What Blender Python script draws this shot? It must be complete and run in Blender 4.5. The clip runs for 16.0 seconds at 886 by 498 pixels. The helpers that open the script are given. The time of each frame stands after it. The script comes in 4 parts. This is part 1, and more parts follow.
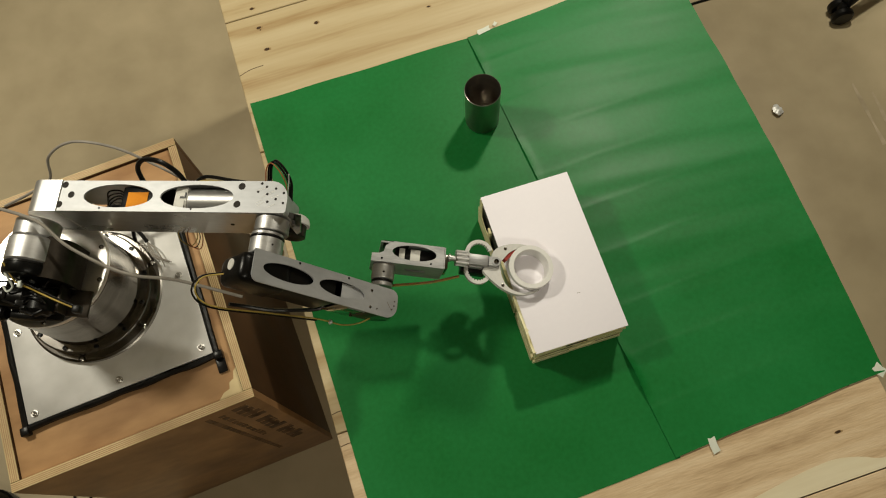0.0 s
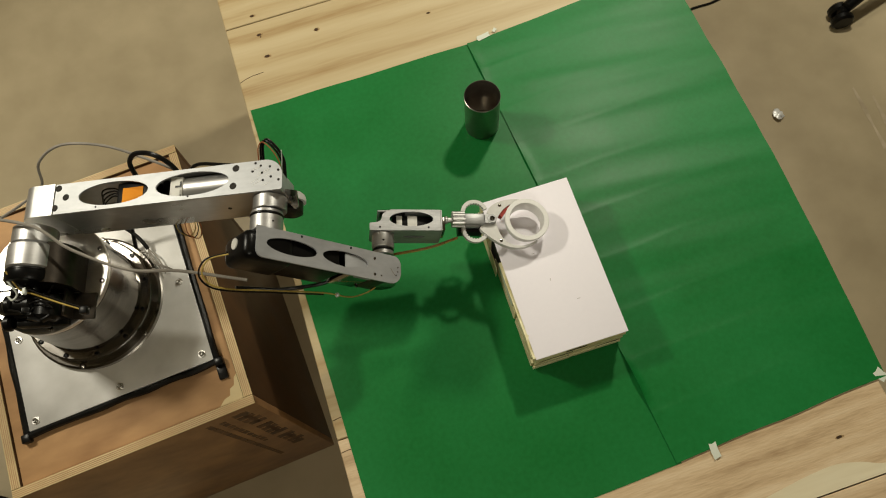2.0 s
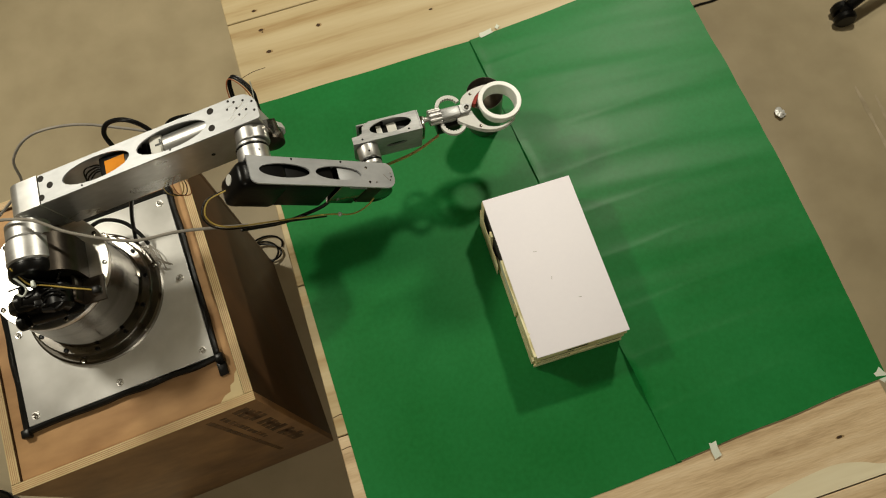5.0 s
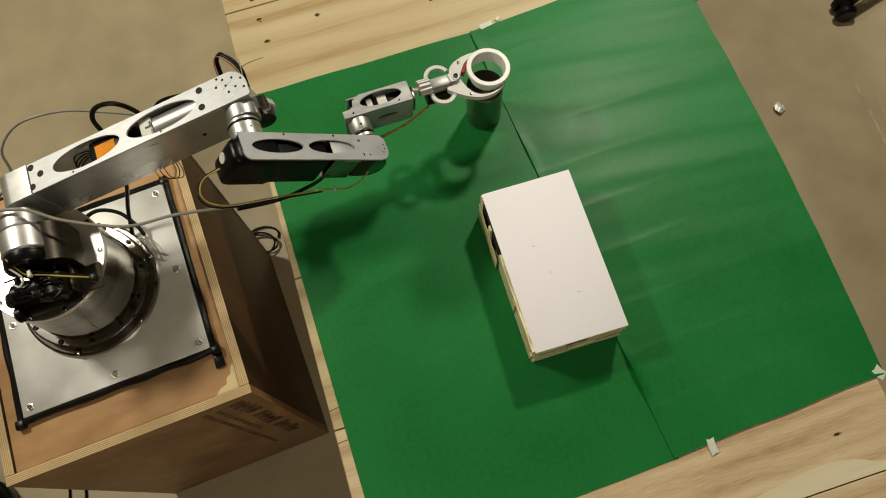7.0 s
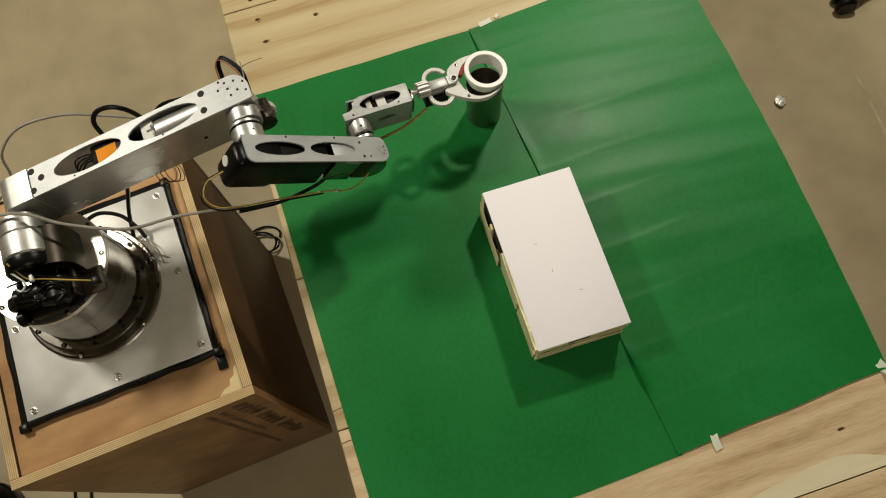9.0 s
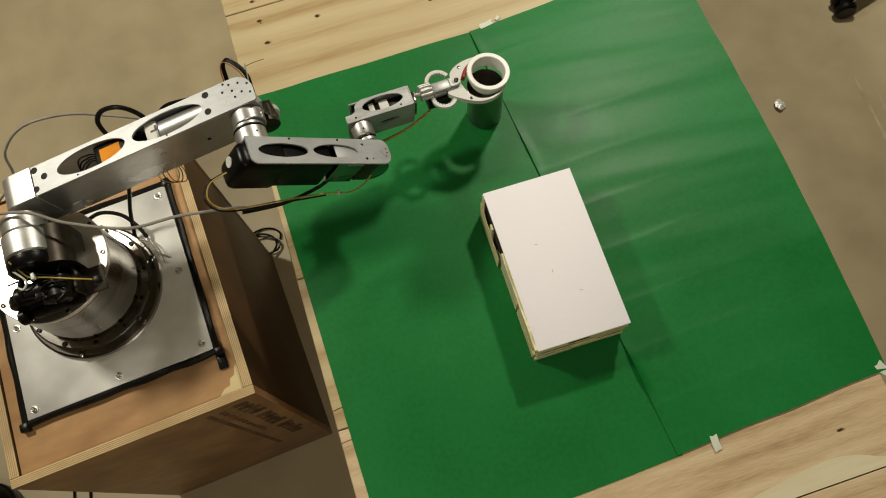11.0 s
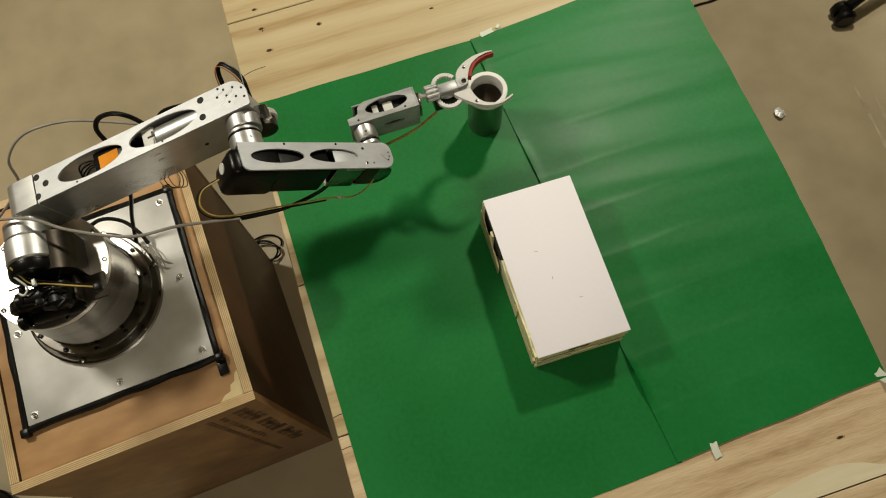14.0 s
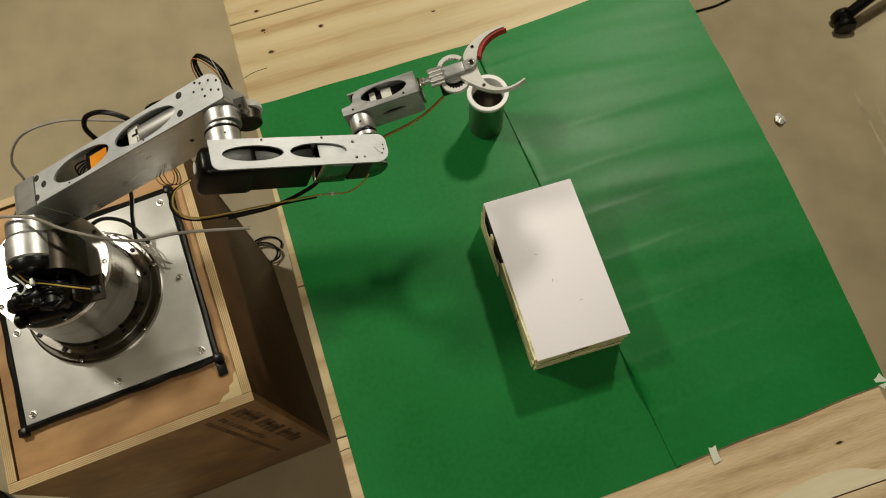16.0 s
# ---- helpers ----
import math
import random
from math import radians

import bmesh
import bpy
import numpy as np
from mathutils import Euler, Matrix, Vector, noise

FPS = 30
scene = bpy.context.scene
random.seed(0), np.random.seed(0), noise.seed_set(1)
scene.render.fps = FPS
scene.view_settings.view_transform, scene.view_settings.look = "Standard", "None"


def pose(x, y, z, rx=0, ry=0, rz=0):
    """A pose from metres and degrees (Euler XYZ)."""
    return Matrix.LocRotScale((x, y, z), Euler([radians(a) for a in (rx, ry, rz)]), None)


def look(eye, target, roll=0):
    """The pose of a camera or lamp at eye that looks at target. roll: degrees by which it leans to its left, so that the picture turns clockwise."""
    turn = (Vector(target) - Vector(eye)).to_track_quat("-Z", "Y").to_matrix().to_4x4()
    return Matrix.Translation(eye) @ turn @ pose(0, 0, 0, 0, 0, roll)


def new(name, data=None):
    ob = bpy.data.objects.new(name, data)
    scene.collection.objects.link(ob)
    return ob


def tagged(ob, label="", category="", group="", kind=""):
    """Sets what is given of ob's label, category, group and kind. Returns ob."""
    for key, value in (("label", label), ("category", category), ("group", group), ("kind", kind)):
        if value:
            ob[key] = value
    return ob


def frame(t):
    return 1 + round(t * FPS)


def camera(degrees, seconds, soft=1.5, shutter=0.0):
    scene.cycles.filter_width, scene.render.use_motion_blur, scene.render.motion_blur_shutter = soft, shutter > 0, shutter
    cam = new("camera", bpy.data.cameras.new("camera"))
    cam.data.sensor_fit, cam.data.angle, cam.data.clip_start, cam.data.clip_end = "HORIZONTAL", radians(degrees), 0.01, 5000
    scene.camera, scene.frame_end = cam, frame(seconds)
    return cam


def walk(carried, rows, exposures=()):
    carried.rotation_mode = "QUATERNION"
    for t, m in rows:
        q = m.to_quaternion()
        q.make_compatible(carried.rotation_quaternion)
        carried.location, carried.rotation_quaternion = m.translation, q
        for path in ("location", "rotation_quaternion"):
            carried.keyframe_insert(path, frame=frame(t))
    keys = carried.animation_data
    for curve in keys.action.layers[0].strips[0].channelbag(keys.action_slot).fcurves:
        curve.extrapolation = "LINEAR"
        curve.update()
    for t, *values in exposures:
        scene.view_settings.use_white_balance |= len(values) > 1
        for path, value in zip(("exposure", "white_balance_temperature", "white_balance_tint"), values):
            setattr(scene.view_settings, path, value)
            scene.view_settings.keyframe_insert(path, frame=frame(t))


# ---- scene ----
cam = camera(60.15, 16.0, soft=1.1)
CAMERA_ROWS = [
    (0.0, -0.0001, 0.0001, 2.2636, 19.200, 2.197, -6.300),
    (0.5, 0.0017, -0.0027, 2.2666, 19.440, 2.548, -6.537),
    (1.0, 0.0055, -0.0006, 2.2663, 19.430, 2.434, -6.841),
    (1.5, 0.0047, -0.0018, 2.2687, 19.743, 2.440, -6.409),
    (2.0, 0.0054, 0.0018, 2.2659, 19.525, 2.450, -6.414),
    (2.5, 0.0038, 0.0049, 2.2677, 19.219, 2.582, -6.317),
    (3.0, 0.0007, 0.0076, 2.2659, 19.024, 2.566, -6.406),
    (3.5, 0.0008, 0.0112, 2.2642, 18.906, 2.437, -6.505),
    (4.0, 0.0013, 0.0069, 2.2653, 19.287, 2.318, -6.177),
    (6.5, -0.0013, 0.0116, 2.2606, 18.749, 2.154, -6.026),
    (7.0, -0.0046, 0.0155, 2.2580, 18.518, 1.760, -5.747),
    (7.5, -0.0050, 0.0183, 2.2573, 18.130, 1.929, -5.959),
    (8.0, -0.0043, 0.0155, 2.2569, 18.146, 2.139, -6.104),
    (8.5, -0.0046, 0.0159, 2.2575, 18.250, 2.130, -6.094),
    (9.0, -0.0037, 0.0217, 2.2585, 18.182, 2.082, -6.337),
    (11.5, -0.0059, 0.0099, 2.2603, 18.836, 1.985, -6.046),
    (12.0, -0.0064, 0.0088, 2.2619, 19.085, 1.870, -5.854),
    (12.5, -0.0078, 0.0097, 2.2606, 19.075, 1.712, -5.718),
    (13.0, -0.0044, 0.0052, 2.2609, 19.033, 1.975, -5.599),
    (13.5, -0.0043, 0.0080, 2.2633, 19.173, 2.043, -5.828),
    (14.0, -0.0046, 0.0093, 2.2631, 19.128, 2.059, -6.057),
    (14.5, -0.0039, 0.0095, 2.2637, 19.229, 1.956, -6.084),
    (15.0, -0.0045, 0.0061, 2.2633, 19.417, 1.865, -5.445),
    (15.5, -0.0078, 0.0050, 2.2636, 19.393, 1.883, -5.459),
    (16.0, -0.0065, 0.0051, 2.2618, 19.487, 1.869, -5.652),
]
walk(cam, [(t, pose(x, y, z, rx, ry, rz)) for t, x, y, z, rx, ry, rz in CAMERA_ROWS], exposures=[(0.0, 0.06), (16.0, 0.06)])

TOP = 0.8137            # height of the table top over the floor
TURN = 11.75            # the table's turn about the vertical, degrees


# ---- light ----
world = bpy.data.worlds.new("room_air")
scene.world = world
world.use_nodes = True
world.node_tree.nodes["Background"].inputs[0].default_value = (1.0, 0.86, 0.68, 1)
world.node_tree.nodes["Background"].inputs[1].default_value = 0.006


def lamp(name, at, to, watts, size, colour):
    data = bpy.data.lights.new(name, "AREA")
    data.shape, data.size, data.energy, data.color = "DISK", size, watts, colour
    ob = new(name, data)
    ob.matrix_world = look(at, to)
    return ob


WARM = (0.975, 0.92, 0.755)
LAMPS = (((0.88, 1.92, TOP + 1.90), 38.5, 0.20), ((-1.62, 1.22, TOP + 1.90), 36.0, 0.30), ((0.10, -0.95, TOP + 1.90), 10.4, 0.30))
for at, watts, size in LAMPS:
    lamp("ceiling_lamp_light", at, (at[0], at[1], 0), watts, size, WARM)


# ---- materials ----
def surface(name, a, b, rough=0.5, metal=0.0, scale=8.0, fine=90.0, bump=0.1, stretch=(1, 1, 1), spread=0.08, coat=0.0, detail=6.0, rand=0.0, spec=0.5):
    """A surface of two colours mixed by a coarse and a fine noise, with gloss that varies and fine relief."""
    m = bpy.data.materials.new(name)
    m.use_nodes = True
    nt = m.node_tree
    bsdf = nt.nodes["Principled BSDF"]
    co = nt.nodes.new("ShaderNodeTexCoord")
    mp = nt.nodes.new("ShaderNodeMapping")
    mp.inputs["Scale"].default_value = stretch
    nt.links.new(co.outputs["Object"], mp.inputs["Vector"])
    if rand:
        info, mul = nt.nodes.new("ShaderNodeObjectInfo"), nt.nodes.new("ShaderNodeMath")
        mul.operation = "MULTIPLY"
        mul.inputs[1].default_value = rand
        nt.links.new(info.outputs["Random"], mul.inputs[0])
        nt.links.new(mul.outputs[0], mp.inputs["Location"])
    n1, n2 = nt.nodes.new("ShaderNodeTexNoise"), nt.nodes.new("ShaderNodeTexNoise")
    for n, s in ((n1, scale), (n2, fine)):
        n.inputs["Scale"].default_value = s
        n.inputs["Detail"].default_value = detail
        nt.links.new(mp.outputs[0], n.inputs["Vector"])
    add = nt.nodes.new("ShaderNodeMath")
    add.operation = "MULTIPLY_ADD"
    add.inputs[1].default_value = 0.45
    nt.links.new(n2.outputs["Fac"], add.inputs[0])
    nt.links.new(n1.outputs["Fac"], add.inputs[2])
    ramp = nt.nodes.new("ShaderNodeValToRGB")
    ramp.color_ramp.elements[0].position, ramp.color_ramp.elements[1].position = 0.5, 0.95
    ramp.color_ramp.elements[0].color, ramp.color_ramp.elements[1].color = (*a, 1), (*b, 1)
    nt.links.new(add.outputs[0], ramp.inputs[0])
    nt.links.new(ramp.outputs[0], bsdf.inputs["Base Color"])
    mr = nt.nodes.new("ShaderNodeMapRange")
    mr.inputs["To Min"].default_value, mr.inputs["To Max"].default_value = max(0.02, rough - spread), min(1, rough + spread)
    nt.links.new(n1.outputs["Fac"], mr.inputs[0])
    nt.links.new(mr.outputs[0], bsdf.inputs["Roughness"])
    bsdf.inputs["Metallic"].default_value = metal
    bsdf.inputs["Specular IOR Level"].default_value = spec
    bsdf.inputs["Coat Weight"].default_value = coat
    if bump:
        bp = nt.nodes.new("ShaderNodeBump")
        bp.inputs["Strength"].default_value, bp.inputs["Distance"].default_value = bump, 0.002
        nt.links.new(n2.outputs["Fac"], bp.inputs["Height"])
        nt.links.new(bp.outputs[0], bsdf.inputs["Normal"])
    return m


M = {
    "floor": surface("floor_screed", (0.345, 0.280, 0.172), (0.535, 0.445, 0.287), 0.42, scale=1.1, fine=7, bump=0.08),
    "scuff": surface("pale_scuff", (0.36, 0.29, 0.185), (0.56, 0.47, 0.33), 0.5, scale=12, fine=40),
    "wall": surface("painted_plaster", (0.26, 0.23, 0.19), (0.34, 0.305, 0.25), 0.8, scale=1.2, fine=60, bump=0.1),
    "ceiling": surface("white_ceiling", (0.62, 0.60, 0.56), (0.68, 0.66, 0.62), 0.85, scale=2, fine=60, bump=0.08),
    "plank": surface("pale_planks", (0.40, 0.235, 0.10), (0.84, 0.64, 0.37), 0.5, scale=2.2, fine=24, bump=0.2, stretch=(0.45, 6.5, 6.5), detail=9, rand=7.0),
    "plank_brown": surface("brown_heartwood_planks", (0.30, 0.195, 0.105), (0.76, 0.585, 0.36), 0.52, scale=4.0, fine=42, bump=0.35, stretch=(0.8, 7.0, 7.0), detail=10, rand=7.0),
    "sapwood": surface("pale_sapwood", (0.70, 0.61, 0.41), (0.82, 0.745, 0.54), 0.5, scale=3, fine=20, bump=0.1, stretch=(0.5, 5, 5)),
    "heartwood": surface("brown_heartwood", (0.24, 0.14, 0.055), (0.46, 0.32, 0.15), 0.55, scale=40, fine=90, stretch=(0.6, 4, 4)),
    "crack": surface("dark_gap", (0.03, 0.016, 0.006), (0.07, 0.035, 0.014), 0.9, scale=20),
    "green": surface("green_chart_paper", (0.0043, 0.136, 0.0215), (0.0100, 0.194, 0.0430), 0.46, scale=2.6, fine=110, bump=0.03, spread=0.17, spec=0.25, detail=5),
    "tape": surface("masking_tape", (0.62, 0.66, 0.56), (0.74, 0.76, 0.66), 0.6, scale=30),
    "board": surface("white_laminate", (0.91, 0.872, 0.935), (0.945, 0.908, 0.965), 0.62, scale=5, fine=120, bump=0.02, spec=0.3),
    "ply_edge": surface("plywood_edge", (0.42, 0.30, 0.13), (0.72, 0.58, 0.32), 0.7, scale=3, fine=14, bump=0.3, stretch=(1.2, 1.2, 40)),
    "foam": surface("yellowed_layered_edge", (0.50, 0.41, 0.15), (0.95, 0.90, 0.60), 0.8, scale=5, fine=12, bump=0.6, stretch=(3, 3, 30)),
    # near-black for screw heads, and for the shade inside holes and gaps
    "dark": surface("screw_black_and_gap_shade", (0.012, 0.010, 0.008), (0.03, 0.025, 0.02), 0.8, scale=20),
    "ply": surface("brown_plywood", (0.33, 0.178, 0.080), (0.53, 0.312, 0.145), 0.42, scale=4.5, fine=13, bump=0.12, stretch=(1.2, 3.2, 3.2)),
    # crate plywood near-black: the shade on its sides is in the colour
    "ply_shaded": surface("shade_darkened_plywood", (0.040, 0.019, 0.008), (0.100, 0.048, 0.020), 0.45, scale=4, fine=12, bump=0.12, stretch=(2, 2, 0.8), spec=0.3),
    # darker than the top panel's plywood
    "ply_front": surface("darker_brown_plywood", (0.20, 0.098, 0.040), (0.42, 0.235, 0.102), 0.48, scale=5, fine=13, bump=0.12, stretch=(1.6, 3.2, 1.4)),
    "print": surface("faded_printing", (0.050, 0.026, 0.012), (0.22, 0.115, 0.050), 0.6, scale=16, fine=50),
    "steel": surface("bright_steel", (0.58, 0.56, 0.53), (0.74, 0.72, 0.685), 0.38, 1.0, scale=7, fine=120, bump=0.04, stretch=(1, 3, 1), spread=0.10),
    "plate": surface("mottled_aluminium_plate", (0.72, 0.71, 0.68), (0.96, 0.95, 0.93), 0.34, 0.50, scale=7, fine=24, bump=0.03, spread=0.14, detail=8),
    "turned": surface("turned_steel", (0.215, 0.200, 0.180), (0.34, 0.320, 0.293), 0.14, 1.0, scale=3, fine=70, bump=0.02, stretch=(1, 1, 14), spread=0.05),
    "dark_steel": surface("dark_oiled_steel", (0.026, 0.021, 0.016), (0.065, 0.053, 0.041), 0.40, 0.8, scale=5, fine=80, bump=0.06),
    "alu": surface("milled_aluminium", (0.365, 0.372, 0.382), (0.525, 0.532, 0.543), 0.50, 0.45, scale=8, fine=45, bump=0.04, stretch=(1, 2.2, 2.2), spread=0.12, detail=5),
    "alu_side": surface("extruded_aluminium", (0.50, 0.495, 0.485), (0.68, 0.675, 0.665), 0.30, 0.85, scale=7, fine=50, bump=0.03, stretch=(1, 2, 2), spread=0.12, detail=4),
    "alu_worn": surface("worn_grey_aluminium", (0.29, 0.292, 0.292), (0.49, 0.492, 0.492), 0.46, 0.6, scale=14, fine=80, bump=0.1, stretch=(1, 4, 4), spread=0.14, detail=8),
    "alu_round": surface("turned_aluminium", (0.46, 0.455, 0.445), (0.62, 0.612, 0.60), 0.42, 0.90, scale=6, fine=120, bump=0.05, stretch=(1, 12, 1)),
    "cup": surface("steel_tumbler", (0.30, 0.28, 0.25), (0.42, 0.39, 0.35), 0.33, 1.0, scale=4, fine=80, bump=0.03, stretch=(1, 1, 10)),
    "black": surface("black_plastic", (0.002, 0.002, 0.002), (0.006, 0.0055, 0.005), 0.34, scale=14, fine=120, bump=0.15, spread=0.14, spec=0.2),
    "rubber": surface("black_cable_sheath", (0.004, 0.0038, 0.0035), (0.009, 0.008, 0.007), 0.32, scale=30, spec=0.22, bump=0.3),
    "grey": surface("grey_cable_sheath", (0.22, 0.20, 0.17), (0.32, 0.29, 0.25), 0.5, scale=30),
    "yellow": surface("yellow_wire", (0.34, 0.23, 0.04), (0.55, 0.40, 0.09), 0.5, scale=30),
    "red_wire": surface("orange_red_wire", (0.28, 0.07, 0.02), (0.42, 0.14, 0.04), 0.5, scale=30),
    "orange": surface("orange_motor_label", (0.72, 0.25, 0.012), (0.86, 0.33, 0.025), 0.6, scale=20, spec=0.1),
    "red": surface("red_foam_pad", (0.27, 0.026, 0.018), (0.42, 0.048, 0.032), 0.75, scale=30, bump=0.3),
    "white": surface("white_plastic", (0.76, 0.75, 0.72), (0.84, 0.83, 0.80), 0.38, scale=12, fine=160, bump=0.03),
    "grip": surface("light_grey_plastic", (0.56, 0.55, 0.52), (0.68, 0.67, 0.64), 0.45, scale=12, fine=160, bump=0.04),
    "paper_label": surface("pale_label", (0.66, 0.65, 0.60), (0.76, 0.75, 0.70), 0.6, scale=20),
    "foil": surface("crumpled_foil", (0.70, 0.70, 0.68), (0.86, 0.86, 0.84), 0.45, 0.35, scale=40),
    "tie": surface("clear_nylon", (0.60, 0.64, 0.58), (0.72, 0.76, 0.70), 0.4, scale=20),
}



def wood_grain(m, stops, period, wander, share):
    """Lay long wandering growth rings over a board's own noise."""
    nt = m.node_tree
    bsdf = nt.nodes["Principled BSDF"]
    ramp = next(n for n in nt.nodes if n.bl_idname == "ShaderNodeValToRGB")
    add = ramp.inputs[0].links[0].from_node
    info, co, mp = nt.nodes.new("ShaderNodeObjectInfo"), nt.nodes.new("ShaderNodeTexCoord"), nt.nodes.new("ShaderNodeMapping")
    mul = nt.nodes.new("ShaderNodeMath")
    mul.operation = "MULTIPLY"
    mul.inputs[1].default_value = 9.0
    nt.links.new(info.outputs["Random"], mul.inputs[0])
    nt.links.new(mul.outputs[0], mp.inputs["Location"])
    nt.links.new(co.outputs["Object"], mp.inputs["Vector"])
    mp.inputs["Scale"].default_value = (0.16, 1.0, 1.0)
    mp.inputs["Rotation"].default_value = (0, 0, radians(1.5))
    wave = nt.nodes.new("ShaderNodeTexWave")
    wave.wave_type, wave.bands_direction, wave.wave_profile = "BANDS", "Y", "SIN"
    wave.inputs["Scale"].default_value = period
    wave.inputs["Distortion"].default_value = wander
    wave.inputs["Detail"].default_value = 3.0
    wave.inputs["Detail Scale"].default_value = 0.55
    wave.inputs["Detail Roughness"].default_value = 0.45
    nt.links.new(mp.outputs[0], wave.inputs["Vector"])
    mix = nt.nodes.new("ShaderNodeMix")
    mix.data_type = "FLOAT"
    mix.inputs[0].default_value = share
    nt.links.new(add.outputs[0], mix.inputs[2])
    nt.links.new(wave.outputs["Fac"], mix.inputs[3])
    nt.links.new(mix.outputs[0], ramp.inputs[0])
    cr = ramp.color_ramp
    while len(cr.elements) > 1:
        cr.elements.remove(cr.elements[-1])
    cr.elements[0].position, cr.elements[0].color = stops[0][0], (*stops[0][1], 1)
    for pos, colour in stops[1:]:
        cr.elements.new(pos).color = (*colour, 1)


wood_grain(M["plank"], ((0.24, (0.23, 0.125, 0.048)), (0.42, (0.36, 0.236, 0.102)), (0.62, (0.49, 0.378, 0.205)), (0.90, (0.56, 0.455, 0.270))), 4.5, 16.0, 0.24)
wood_grain(M["plank_brown"], ((0.26, (0.22, 0.130, 0.062)), (0.44, (0.42, 0.285, 0.155)), (0.70, (0.63, 0.465, 0.280)), (0.92, (0.74, 0.58, 0.38))), 8.0, 14.0, 0.14)


# ---- building helpers ----
def box(lo, hi, bevel=0.0, seg=2):
    bm = bmesh.new()
    bmesh.ops.create_cube(bm, size=1)
    for v in bm.verts:
        v.co = Vector([lo[i] + (v.co[i] + 0.5) * (hi[i] - lo[i]) for i in range(3)])
    if bevel:
        bmesh.ops.bevel(bm, geom=bm.edges[:], offset=bevel, segments=seg, affect="EDGES", profile=0.5)
    return bm


def lathe(profile, n=48, axis="z", at=(0, 0, 0), closed=False):
    """Turn (radius, height) pairs about an axis."""
    bm = bmesh.new()
    rings = []
    for r, h in profile:
        ring = []
        for k in range(n):
            a = 2 * math.pi * k / n
            p = (r * math.cos(a), r * math.sin(a), h)
            if axis == "y":
                p = (p[0], h, -p[1])
            elif axis == "x":
                p = (h, p[0], p[1])
            ring.append(bm.verts.new(Vector(p) + Vector(at)))
        rings.append(ring)
    pairs = list(zip(rings, rings[1:])) + ([(rings[-1], rings[0])] if closed else [])
    for low, high in pairs:
        for k in range(n):
            bm.faces.new((low[k], low[(k + 1) % n], high[(k + 1) % n], high[k]))
    if not closed:
        bm.faces.new(rings[0][::-1])
        bm.faces.new(rings[-1])
    bmesh.ops.recalc_face_normals(bm, faces=bm.faces)
    return bm


def rod(r, a, b, axis="y", at=(0, 0, 0), n=32, chamfer=0.0012):
    c = min(chamfer, r * 0.3, abs(b - a) * 0.3)
    return lathe([(r - c, a), (r, a + c), (r, b - c), (r - c, b)], n, axis, at)


def plate(outline, holes, z0, z1, bevel=0.0):
    """A flat sheet of any outline, with holes through it, between two heights."""
    bm = bmesh.new()
    edges = []
    for loop in [outline] + list(holes):
        vs = [bm.verts.new((x, y, z1)) for x, y in loop]
        edges += [bm.edges.new((vs[i], vs[(i + 1) % len(vs)])) for i in range(len(vs))]
    bmesh.ops.triangle_fill(bm, use_beauty=True, use_dissolve=False, edges=edges, normal=(0, 0, 1))
    top = bm.faces[:]
    out = bmesh.ops.extrude_face_region(bm, geom=top)
    for v in [g for g in out["geom"] if isinstance(g, bmesh.types.BMVert)]:
        v.co.z = z0
    bmesh.ops.recalc_face_normals(bm, faces=bm.faces)
    return bm


def ellipse(cx, cy, rx, ry, n=32):
    return [(cx + rx * math.cos(2 * math.pi * k / n), cy + ry * math.sin(2 * math.pi * k / n)) for k in range(n)]


def rounded(x0, y0, x1, y1, radii, n=8):
    """A rectangle with its own radius at each corner: low-left, low-right, high-right, high-left."""
    pts = []
    for (cx, cy, sx, sy, a0), r in zip(((x0, y0, 1, 1, 180), (x1, y0, -1, 1, 270), (x1, y1, -1, -1, 0), (x0, y1, 1, -1, 90)), radii):
        if r <= 0:
            pts.append((cx, cy))
            continue
        for k in range(n + 1):
            a = radians(a0 + 90 * k / n)
            pts.append((cx + sx * r + r * math.cos(a), cy + sy * r + r * math.sin(a)))
    return pts


def smooth_line(points, step=6):
    p = [Vector(q) for q in points]
    p = [2 * p[0] - p[1]] + p + [2 * p[-1] - p[-2]]
    out = []
    for i in range(1, len(p) - 2):
        for k in range(step):
            t = k / step
            a, b, c, d = p[i - 1], p[i], p[i + 1], p[i + 2]
            out.append(0.5 * ((2 * b) + (c - a) * t + (2 * a - 5 * b + 4 * c - d) * t * t + (3 * b - a - 3 * c + d) * t ** 3))
    return out + [p[-2]]


def tube(points, r, n=8, step=6):
    """A round cable along points."""
    line = smooth_line(points, step)
    bm = bmesh.new()
    rings, side = [], None
    for i, p in enumerate(line):
        d = (line[min(i + 1, len(line) - 1)] - line[max(i - 1, 0)]).normalized()
        if side is None:
            side = d.orthogonal().normalized()
        side = (side - d * side.dot(d)).normalized()
        up = d.cross(side)
        rings.append([bm.verts.new(p + r * (math.cos(2 * math.pi * k / n) * side + math.sin(2 * math.pi * k / n) * up)) for k in range(n)])
    for low, high in zip(rings, rings[1:]):
        for k in range(n):
            bm.faces.new((low[k], low[(k + 1) % n], high[(k + 1) % n], high[k]))
    bm.faces.new(rings[0][::-1])
    bm.faces.new(rings[-1])
    return bm


def joined(*bms):
    """Several bmeshes in one."""
    out = bmesh.new()
    for b in bms:
        me = bpy.data.meshes.new("piece")
        b.to_mesh(me)
        b.free()
        out.from_mesh(me)
        bpy.data.meshes.remove(me)
    return out


def turned(bm, m):
    bmesh.ops.transform(bm, matrix=m, verts=bm.verts)
    return bm


